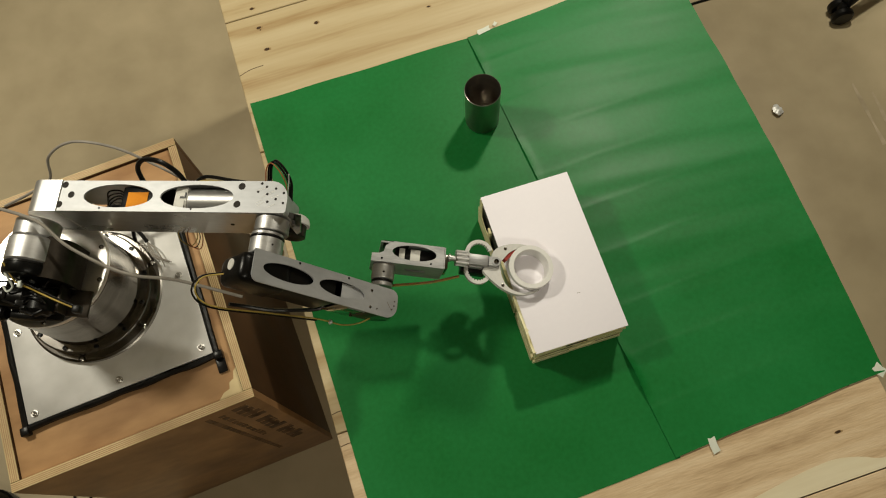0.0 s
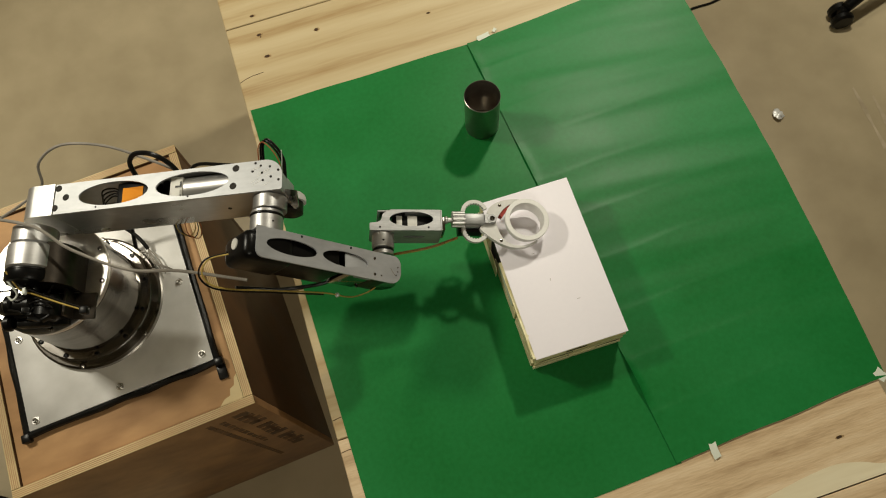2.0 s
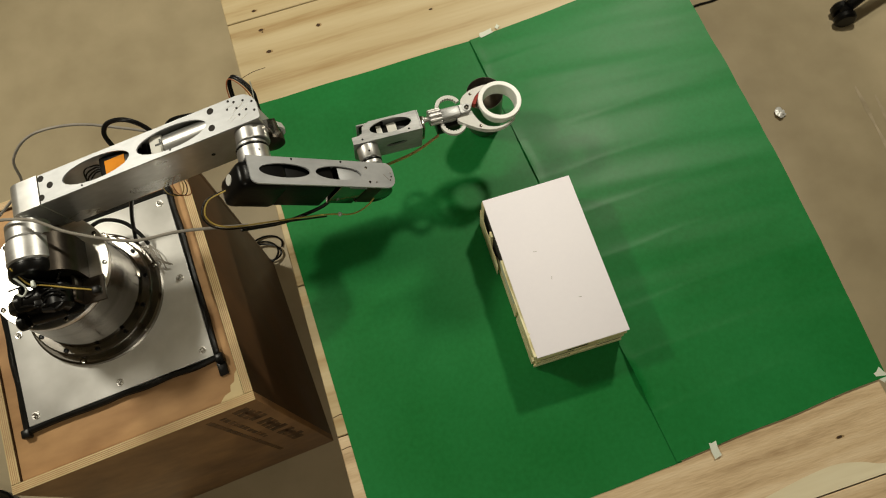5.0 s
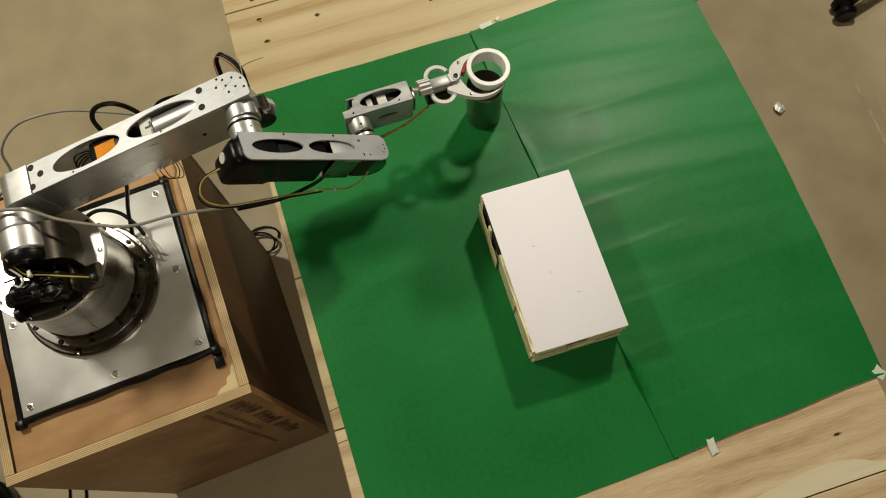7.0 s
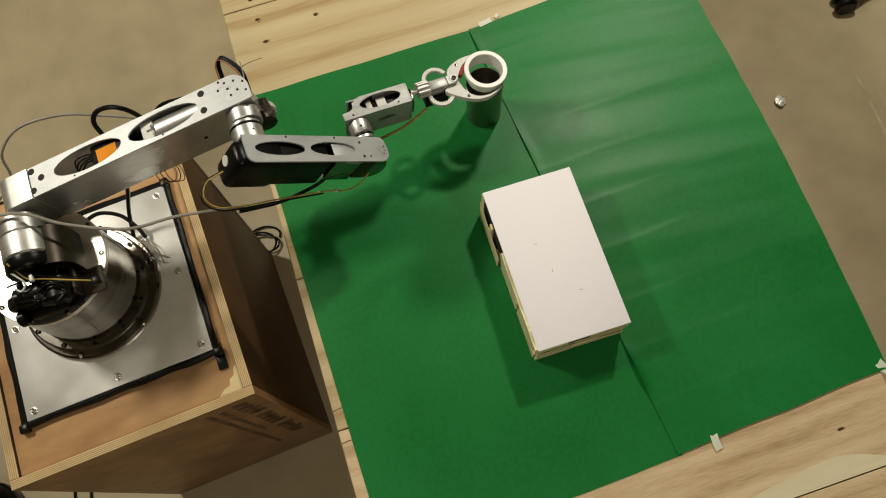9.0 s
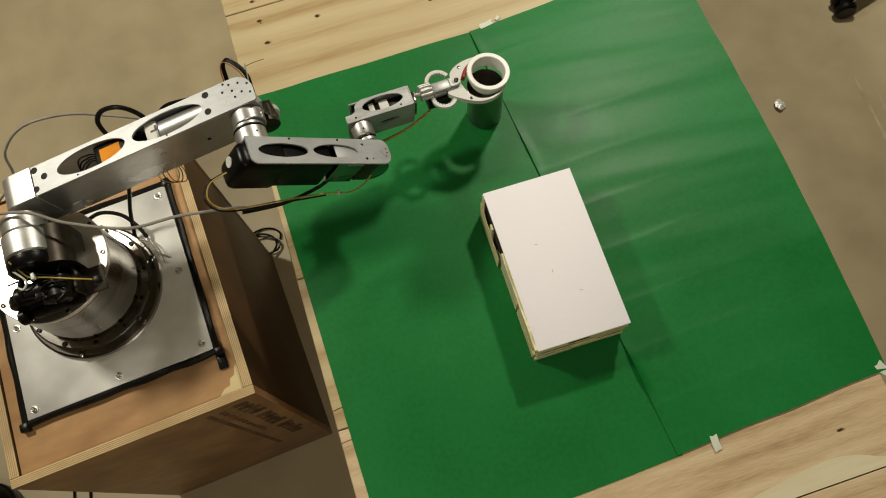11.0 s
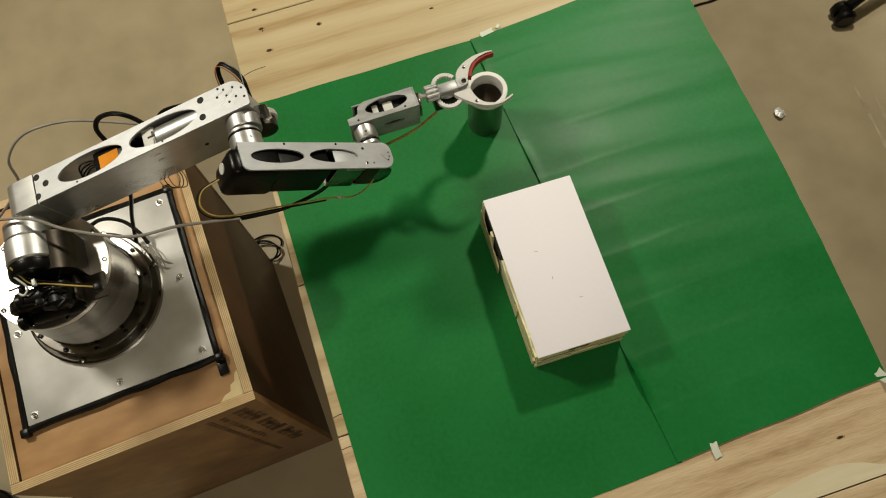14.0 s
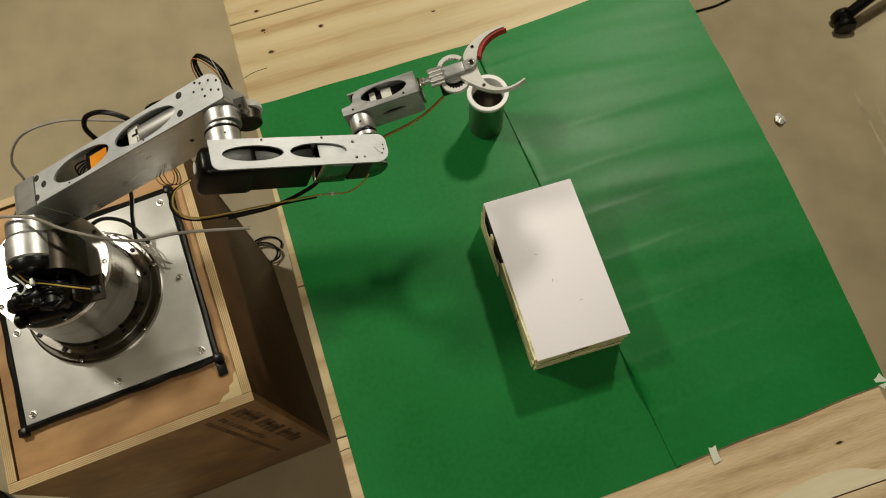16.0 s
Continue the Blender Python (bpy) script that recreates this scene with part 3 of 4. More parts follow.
def at_time(rows, t):
    """A value between rows, by a curve that does not overshoot."""
    n = len(rows)
    i = max(0, min(n - 2, sum(1 for r in rows if r[0] <= t) - 1))
    s = [(rows[k + 1][1] - rows[k][1]) / (rows[k + 1][0] - rows[k][0]) for k in range(n - 1)]

    def slope(k):
        if k in (0, n - 1):
            return s[0] if k == 0 else s[-1]
        return 0.0 if s[k - 1] * s[k] <= 0 else 2 * s[k - 1] * s[k] / (s[k - 1] + s[k])
    h = rows[i + 1][0] - rows[i][0]
    u = (t - rows[i][0]) / h
    return ((1 + 2 * u) * (1 - u) ** 2 * rows[i][1] + u * (1 - u) ** 2 * h * slope(i) + u * u * (3 - 2 * u) * rows[i + 1][1] + u * u * (u - 1) * h * slope(i + 1))


def arm_poses(t):
    """Poses of the turret, the upper arm, the forearm and the wrist at t."""
    yaw, a1, a2, a3 = [at_time(rows, t) for rows in (YAW, SHOULDER, ELBOW, WRIST)]
    turret = pose(*AXIS, Z_TOP, 0, 0, yaw)
    e = Vector((math.cos(radians(yaw)), math.sin(radians(yaw)), 0))
    up = Vector((0, 0, 1))
    c1, s1, c2, s2 = math.cos(radians(a1)), math.sin(radians(a1)), math.cos(radians(a2)), math.sin(radians(a2))
    s = Vector((*AXIS, Z_SHOULDER)) + REACH * e
    el = s + UPPER * (c1 * e + s1 * up) + ELBOW_RISE * (c1 * up - s1 * e)
    wr = el + FORE * (c2 * e + s2 * up) + WRIST_DROP * (c2 * up - s2 * e)
    return (turret, pose(*s, 0, -a1, yaw) @ pose(0, 0.0025, 0.001), pose(*el, 0, -a2, yaw) @ pose(0, -0.004, 0.001),
            pose(*wr, 0, -a3, yaw) @ pose(0, 0.0015, 0))


def bar(name, parent, points, r, material, label="", n=8):
    return part(name, tube(points, r, n), M[material], parent, label)


def column(root):
    """The fixed column with its stepped flange."""
    z0 = CZ + 0.0065
    h = Z_TOP - z0
    col = part("column", lathe([(0.132, 0), (0.132, 0.010), (0.128, 0.013), (0.121, 0.013), (0.121, 0.034), (0.118, 0.037), (0.105, 0.037), (0.1035, 0.040), (0.1035, h - 0.014), (0.102, h - 0.012), (0.0, h - 0.012)],
                               96, "z", (*AXIS, z0)), M["turned"], root, "turned steel column on a stepped bolted flange")
    for k in range(12):
        a = radians(30 * k + 12)
        part("bolt", lathe([(0.0042, 0), (0.0042, 0.003), (0.0030, 0.004), (0.002, 0.002)], 12, "z", (AXIS[0] + 0.1135 * math.cos(a), AXIS[1] + 0.1135 * math.sin(a), z0 + 0.0368)), M["black"], col)
        if k % 2 == 0:
            part("bolt", lathe([(0.0055, 0), (0.0055, 0.004), (0.004, 0.005), (0.003, 0.003)], 12, "z", (AXIS[0] + 0.1265 * math.cos(a + 0.2), AXIS[1] + 0.1265 * math.sin(a + 0.2), z0 + 0.0125)), M["turned"], col)


def turret_parts(root):
    t = part("turret", lathe([(0.1035, -0.011), (0.1045, -0.010), (0.1045, -0.001), (0.1035, 0), (0.04, 0.0), (0.0, 0.0)], 96), M["steel"], root, "bright turning disc with screws round its rim")
    for k in range(10):
        a = radians(36 * k - 44)
        part("screw", lathe([(0.0042, 0), (0.0042, 0.002), (0.0030, 0.003), (0.002, 0.001)], 12, "z", (0.0973 * math.cos(a), 0.0973 * math.sin(a), 0.0)), M["turned"], t)
    zs = Z_SHOULDER - Z_TOP
    # bent steel yoke that carries the shoulder
    x = 0.004
    arch = [(0.026 + 0.042 * math.cos(radians(k)), zs - 0.024 + 0.042 * math.sin(radians(k))) for k in range(0, 181, 10)]
    inner = [(0.026 + 0.038 * math.cos(radians(k)), zs - 0.024 + 0.038 * math.sin(radians(k))) for k in range(180, -1, -10)]
    upright = Matrix(((1, 0, 0, 0), (0, 0, 1, 0.0), (0, 1, 0, 0), (0, 0, 0, 1)))
    part("yoke_shell", turned(plate([(0.068, 0.0)] + arch + [(-0.016, 0.0), (-0.012, 0.0)] + inner + [(0.064, 0.0)], [], -0.036, 0.034), upright), M["dark_steel"], t, "dark bent steel cover beside the shoulder")
    part("yoke_cheek", turned(plate([(0.063, 0.0)] + inner[::-1] + [(-0.011, 0.0)], [], -0.032, 0.030), upright), M["dark_steel"], t)
    part("foot_bracket", joined(box((0.050, -0.082, 0.0), (0.092, -0.036, 0.006), 0.001), box((0.050, -0.082, 0.006), (0.056, -0.036, 0.036), 0.001)), M["dark_steel"], t)
    # shoulder bearing and the black motors beside it
    part("bearing", rod(0.039, -0.013, 0.030, "y", (x, 0.0, zs), 48, 0.003), M["alu_round"], t, "turned aluminium bearing")
    part("bearing_ring", rod(0.036, 0.031, 0.062, "y", (x, 0.0, zs), 48, 0.002), M["alu_round"], t)
    part("seal_ring", rod(0.0378, -0.018, -0.013, "y", (x, 0, zs), 48), M["rubber"], t)
    part("gearbox", lathe([(0.026, -0.037), (0.035, -0.035), (0.038, -0.031), (0.0385, -0.0182)], 40, "y", (x, 0, zs)), M["black"], t)
    part("motor", joined(box((-0.034, -0.084, 0.004), (0.050, -0.044, zs - 0.018), 0.011, 3), rod(0.022, -0.090, -0.044, "y", (0.026, 0, zs - 0.026), 28, 0.006), rod(0.017, -0.040, 0.010, "x", (0, -0.064, zs - 0.016), 22, 0.005)), M["black"], t, "black motors packed beside the bearing")
    part("gear", joined(lathe([(0.015, -0.078), (0.021, -0.075), (0.021, -0.060), (0.015, -0.057)], 18, "y", (-0.034, 0, zs - 0.026)), box((-0.060, -0.074, zs - 0.046), (-0.036, -0.052, zs - 0.024), 0.006)), M["black"], t)
    part("encoder", joined(rod(0.014, -0.052, -0.036, "x", (0, -0.088, zs - 0.040), 18, 0.004), box((-0.030, -0.098, 0.010), (0.030, -0.080, zs - 0.032), 0.007)), M["black"], t)
    part("mount", box((-0.040, -0.092, 0.0), (0.052, -0.036, 0.010), 0.003), M["black"], t)
    random.seed(21)
    for k in range(12):
        w, d, e = random.uniform(0.004, 0.010), random.uniform(0.003, 0.008), random.uniform(0.003, 0.007)
        part("connector", turned(box((-w, -d, -e), (w, d, e), 0.0016), pose(random.uniform(-0.036, 0.044), random.uniform(-0.088, -0.040), zs - 0.010 + random.uniform(-0.010, 0.008), random.uniform(-30, 30), random.uniform(-30, 30), random.uniform(0, 180))), M["black"], t)
    for k in range(5):
        p = [(random.uniform(-0.04, -0.02) + 0.018 * j, -0.044 - 0.008 * k + random.uniform(-0.008, 0.008), zs - 0.004 + random.uniform(-0.008, 0.012)) for j in range(5)]
        bar("wire", t, p, 0.0015, "rubber")
    bar("wire", t, [(x - 0.020, -0.022, zs + 0.036), (x - 0.012, -0.036, zs + 0.026), (x - 0.004, -0.048, zs + 0.012), (x + 0.016, -0.054, zs + 0.006), (x + 0.05, -0.066, zs - 0.006), (x + 0.084, -0.076, zs - 0.022)], 0.0015, "yellow", "yellow wire")
    bar("wire", t, [(x - 0.016, -0.022, zs + 0.036), (x - 0.008, -0.038, zs + 0.024), (x + 0.02, -0.052, zs + 0.008), (x + 0.084, -0.073, zs - 0.020)], 0.0015, "rubber")
    part("plug", box((x + 0.080, -0.084, zs - 0.030), (x + 0.094, -0.070, zs - 0.016), 0.003), M["black"], t)
    bar("cable_tie", t, [(x - 0.026, -0.030, zs + 0.024), (x - 0.016, -0.042, zs + 0.022), (x - 0.010, -0.054, zs + 0.012), (x - 0.020, -0.062, zs + 0.006), (x - 0.030, -0.054, zs + 0.004)], 0.0018, "tie", "pale cable tie", 6)
    part("cable_clip", box((x + 0.0, -0.056, zs + 0.010), (x + 0.006, -0.044, zs + 0.018), 0.0015), M["tie"], t)
    x = 0.024
    bar("grey_cable", t, [(x - 0.20, 0.115, zs + 0.02), (x - 0.10, 0.075, zs + 0.045), (x + 0.0, 0.050, zs + 0.045), (x + 0.06, 0.012, zs + 0.03), (x + 0.14, -0.014, zs - 0.01), (x + 0.22, -0.014, zs - 0.03), (x + 0.33, -0.030, zs - 0.05)], 0.0028, "grey", "thin grey cable")
    return t


def upper_arm(root):
    y0, y1, top, low = 0.0675, 0.1212, 0.0424, -0.052
    yc = (y0 + y1) / 2
    u = part("upper_arm", joined(
        plate(rounded(0.004, y0, 0.400, y1, (0, 0.004, 0.03, 0)), [ellipse(0.109, yc, 0.062, 0.0205), ellipse(0.247, yc, 0.063, 0.0205)], top - 0.0035, top)), M["alu"], root, "milled aluminium box arm with two oval openings")
    part("side_plate", box((0.0, y0, low), (0.396, y0 + 0.004, top - 0.0036), 0.0008, 1), M["alu_side"], u, "smooth shiny side of the arm")
    part("side_plate", box((0.0, y1 - 0.004, low), (0.366, y1, top - 0.0036), 0.0008, 1), M["alu_side"], u)
    part("worn_edge", box((0.0, y0 - 0.0004, top - 0.0048), (0.386, y0 + 0.0004, top - 0.0028), 0.0003, 1), M["steel"], u)
    cap = [(-0.034 + 0.026 * math.cos(radians(a)), top - 0.025 + 0.026 * math.sin(radians(a))) for a in range(90, 181, 10)] + [(-0.060, -0.044), (0.0030, -0.044), (0.0030, top + 0.001)]
    part("end_cap", turned(plate(cap, [], 0, y1 - y0 + 0.002), Matrix(((1, 0, 0, -0.001), (0, 0, 1, y0 - 0.001), (0, 1, 0, 0), (0, 0, 0, 1)))), M["alu_side"], u, "rounded bright end block")
    part("bottom_plate", box((0.105, y0 + 0.004, low), (0.36, y1 - 0.004, low + 0.003)), M["alu"], u)
    part("servo", box((0.110, y0 + 0.006, -0.03), (0.172, y1 - 0.006, 0.033), 0.003), M["black"], u)
    for k in range(4):
        bar("wire", u, [(0.052 + 0.003 * k, y0 + 0.012 + 0.004 * k, -0.020), (0.075, y0 + 0.022 + 0.006 * k, 0.010 + 0.004 * k), (0.095, y0 + 0.030 + 0.005 * k, 0.022), (0.112, yc + 0.003 * k, 0.026)], 0.0014, "rubber")
    for k, m in enumerate(("yellow", "rubber", "red_wire")):
        d = 0.009 * k
        bar("wire", u, [(0.168 + d, 0.076, -0.050), (0.176 + d, 0.056 - 0.4 * d, -0.056), (0.196 + d, 0.046 - 0.3 * d, -0.058), (0.206 + 0.6 * d, 0.058, -0.056), (0.204 + 0.4 * d, 0.076, -0.050)], 0.0009, m)
    part("servo_label", box((0.121, yc - 0.016, 0.0332), (0.157, yc + 0.010, 0.0342)), M["orange"], u, "orange label with unreadable marks")
    part("gear_motor", rod(0.021, 0.228, 0.315, "x", (0, yc, 0.0175), 36, 0.002), M["alu_round"], u, "silver gear motor seen through the opening")
    part("motor_bracket", joined(box((0.204, yc - 0.022, -0.02), (0.226, yc + 0.020, 0.034), 0.002), box((0.208, yc - 0.022, 0.0342), (0.224, yc - 0.004, 0.037), 0.001)), M["paper_label"], u)
    part("bracket_screw", rod(0.0045, 0.0342, 0.0360, "z", (0.2205, yc - 0.015, 0), 16), M["black"], u)
    part("bracket_slot", joined(box((0.222, yc + 0.000, 0.0342), (0.225, yc + 0.010, 0.0350)), box((0.214, yc + 0.000, 0.0342), (0.222, yc + 0.003, 0.0350))), M["black"], u)
    part("inner_block", box((0.184, yc - 0.022, -0.03), (0.194, yc + 0.022, 0.022), 0.002), M["black"], u)
    for a, l in ((0.009, 0.1135), (0.024, 0.0960), (0.006, 0.0785), (0.3215, 0.1120), (0.3180, 0.0815)):
        screw(u, a, l, top - 0.0016, 0.0060, "screw", M["dark"])
    for k, (a, l) in enumerate(((0.350, 0.103), (0.3635, 0.1115), (0.381, 0.0905), (0.379, 0.1085), (0.393, 0.101), (0.368, 0.086), (0.3545, 0.117), (0.394, 0.084), (0.366, 0.099))):
        screw(u, a, l, top - 0.0014, 0.0021, "hole", M["dark"])
    for a in (0.0805, 0.2415):
        screw(u, a, y0 + 0.005, top - 0.0014, 0.0016, "hole")
    for a in (0.29, 0.35):
        part("side_screw", rod(0.0035, y0 - 0.001, y0 + 0.001, "y", (a, 0, -0.01), 12), M["black"], u)
    # elbow gearbox at the far end and its cap
    part("elbow_housing", box((0.335, y0 + 0.0045, -0.036), (0.392, y1 - 0.012, top - 0.004), 0.006), M["alu"], u)
    part("elbow_cap", lathe([(0.018, 0.052), (0.0215, 0.054), (0.0215, 0.073), (0.020, 0.074)], 36, "y", (0.388, 0, -0.026)), M["dark_steel"], u, "dark glossy round cap behind the elbow")
    # glossy dark dome coloured pale grey: its lamp reflection is in the colour
    part("cap_dome", lathe([(0.0205, 0.0725), (0.0205, 0.078), (0.0185, 0.084), (0.013, 0.089), (0.005, 0.0915), (0.0005, 0.092)], 36, "y", (0.394, 0, -0.026)), M["grip"], u, "domed end of the cap, pale grey for its reflection")
    part("elbow_bracket", plate([(0.350, y0 - 0.002), (0.392, y0 - 0.004), (0.410, y0 - 0.022), (0.4160, y0 - 0.018), (0.4120, y0 + 0.010), (0.37, y0 + 0.02)], [], 0.0060, 0.0090), M["turned"], u, "bent bare metal bracket at the elbow")
    part("bracket_hole", rod(0.0030, 0.0088, 0.0096, "z", (0.402, y0 - 0.002, 0), 14), M["dark"], u)
    random.seed(12)
    for k in range(7):
        part("scratch", turned(box((-0.009, -0.0003, 0), (random.uniform(0.004, 0.016), 0.0003, 0.0002)), pose(0.339 + random.uniform(0, 0.046), y0 + random.uniform(0.010, 0.046), top, 0, 0, random.uniform(18, 30))), M["paper_label"], u)
    part("elbow_flange", lathe([(0.0245, 0.0670), (0.0272, 0.0660), (0.0272, 0.0450), (0.0262, 0.0437)], 48, "y", (UPPER, 0, ELBOW_RISE - 0.006)), M["alu_round"], u)
    # cables along the back and the loop over the elbow
    bar("cable", u, [(0.140, 0.118, 0.0), (0.140, 0.128, 0.035), (0.142, 0.140, 0.056), (0.158, 0.148, 0.066), (0.184, 0.146, 0.060), (0.202, 0.138, 0.034), (0.212, 0.122, 0.0)], 0.0042, "rubber", "thick black cable loop")
    bar("cable", u, [(0.21, 0.130, 0.0), (0.245, 0.136, 0.026), (0.29, 0.132, 0.022), (0.335, 0.128, 0.012), (0.37, 0.118, 0.0)], 0.003, "rubber")
    bar("cable", u, [(0.19, 0.129, 0.0), (0.24, 0.131, 0.02), (0.28, 0.129, 0.02), (0.33, 0.125, 0.01)], 0.0022, "yellow")
    loop = [(0.356, 0.114, 0.010), (0.362, 0.130, 0.030), (0.367, 0.145, 0.046), (0.376, 0.152, 0.052), (0.388, 0.142, 0.042), (0.395, 0.127, 0.026), (0.392, 0.112, 0.010), (0.386, 0.09, -0.012)]
    for k, (r, m) in enumerate(((0.0022, "rubber"), (0.0018, "rubber"), (0.0010, "red_wire"))):
        bar("elbow_loop", u, [(x - 0.003 * k, y - 0.003 * k, z + 0.002 * k) for x, y, z in loop], r, m, "loop of thin dark cables over the elbow" if k == 0 else "")
    bar("cable_tie", u, [(0.388, 0.104, 0.012), (0.394, 0.110, 0.030), (0.400, 0.118, 0.046), (0.404, 0.125, 0.060)], 0.0009, "tie", "pale loose end of a cable tie", 6)
    bar("grey_cable", u, [(-0.15, 0.10, -0.02), (-0.09, 0.116, 0.0), (-0.042, 0.134, 0.02), (-0.022, 0.156, 0.060), (0.028, 0.174, 0.078), (0.10, 0.169, 0.067), (0.165, 0.150, 0.036), (0.205, 0.135, 0.015), (0.23, 0.128, 0.0)], 0.0024, "grey", "thin grey cable arching behind the arm")
    return u


def forearm(root):
    y0, y1, top, low = -0.0385, 0.012, 0.0238, -0.05
    yc = (y0 + y1) / 2
    f = part("forearm", joined(
        plate(rounded(-0.0315, y0, 0.2455, y1, (0.012, 0.022, 0.014, 0)), [ellipse(0.031, yc, 0.0455, 0.0132), ellipse(0.1315, yc, 0.0450, 0.0132)], top - 0.003, top),
        box((-0.03, y1 - 0.003, low + 0.02), (0.228, y1, top - 0.0031), 0.0008, 1)), M["alu"], root, "aluminium forearm plate with two oval openings")
    part("gearbox", joined(box((-0.047, y0 - 0.002, low - 0.008), (0.04, y1 - 0.004, top - 0.004), 0.013, 3), box((0.0, y0 + 0.001, low), (0.125, y1 - 0.004, top - 0.008), 0.004)), M["black"], f, "black gearbox and motor under the plate")
    part("end_button", lathe([(0.009, -0.0490), (0.009, -0.0475), (0.007, -0.0465)], 20, "x", (0, yc + 0.002, -0.016)), M["paper_label"], f)
    part("motor", box((0.133, y0 + 0.0015, low + 0.010), (0.186, y1 - 0.004, top - 0.0042), 0.003), M["turned"], f, "bare silver motor body")
    part("motor_face", box((0.1325, y0 + 0.002, top - 0.0058), (0.186, yc + 0.012, top - 0.0040), 0.0004), M["alu"], f)
    part("motor_clip", box((0.150, y0 - 0.0006, top - 0.0075), (0.184, y0 + 0.0020, top - 0.0055), 0.0006), M["alu_worn"], f)
    part("end_block", box((0.188, y0 + 0.002, low + 0.012), (0.222, y1 - 0.004, top - 0.0035), 0.006), M["dark_steel"], f)
    part("wrist_housing", lathe([(0.026, y0 + 0.003), (0.029, y0 + 0.005), (0.029, y1 - 0.012), (0.026, y1 - 0.008)], 40, "y", (FORE + 0.004, 0, -0.008)), M["turned"], f, "shiny round motor housing at the wrist end")
    part("housing_band", rod(0.0295, y0 + 0.012, y0 + 0.020, "y", (FORE + 0.004, 0, -0.008), 40), M["black"], f)
    part("cover_screw", rod(0.0026, y0 - 0.0008, y0 + 0.003, "y", (0.187, 0, low + 0.022), 12), M["turned"], f)
    part("inner_tray", box((0.04, y0 + 0.004, 0.0), (0.125, y1 - 0.005, 0.004)), M["dark"], f)
    for a, y in ((0.0470, 0.0088), (0.1406, 0.0087)):
        screw(f, a, y, top - 0.0012, 0.002, "hole")
    for a, y, r in ((0.1893, -0.0002, 0.0026), (0.1895, -0.0285, 0.0026), (0.203, -0.0285, 0.0016), (0.238, -0.016, 0.0014), (0.2385, -0.008, 0.0014), (0.234, -0.023, 0.0014)):
        screw(f, a, y, top - 0.0012, r, "screw", M["turned"])
    part("scratch", turned(box((-0.008, -0.0006, 0), (0.008, 0.0006, 0.0002)), pose(0.228, -0.018, top, 0, 0, -50)), M["grey"], f)
    part("elbow_joint", lathe([(0.0250, 0.012), (0.0262, 0.013), (0.0262, 0.038), (0.0240, 0.039), (0.0240, 0.0425), (0.0255, 0.0435), (0.0255, 0.0475)], 48, "y", (0, 0, -0.006)), M["alu_round"], f, "turned aluminium elbow joint")
    part("joint_screw", rod(0.0018, 0.0180, 0.0206, "z", (-0.003, 0.026, 0.0), 10), M["dark"], f)
    part("seal_ring", rod(0.0270, 0.0388, 0.0430, "y", (0, 0, -0.006), 40), M["rubber"], f)
    # wires slung below
    bar("wire", f, [(-0.055, -0.028, -0.02), (-0.078, -0.036, -0.040), (-0.078, -0.056, -0.058), (-0.045, -0.070, -0.062), (0.05, -0.060, -0.058), (0.14, -0.050, -0.055), (0.190, -0.050, -0.052), (0.215, -0.042, -0.035), (0.226, -0.030, -0.012)], 0.0013, "yellow", "thin yellow wire slung under the forearm")
    bar("wire", f, [(-0.055, -0.026, -0.02), (-0.082, -0.036, -0.043), (-0.081, -0.058, -0.062), (-0.046, -0.072, -0.066), (0.05, -0.062, -0.062), (0.14, -0.052, -0.058)], 0.0015, "rubber", "black wire slung under the forearm")
    bar("cable_end", f, [(0.008, -0.046, -0.120), (0.035, -0.044, -0.115), (0.070, -0.044, -0.10), (0.10, -0.040, -0.085), (0.135, -0.034, -0.055), (0.155, -0.022, -0.036)], 0.0034, "rubber")
    part("cable_tie", lathe([(0.003, -0.003), (0.0045, 0), (0.003, 0.003)], 10, "x", (0.165, -0.050, -0.0535)), M["tie"], f)
    return f


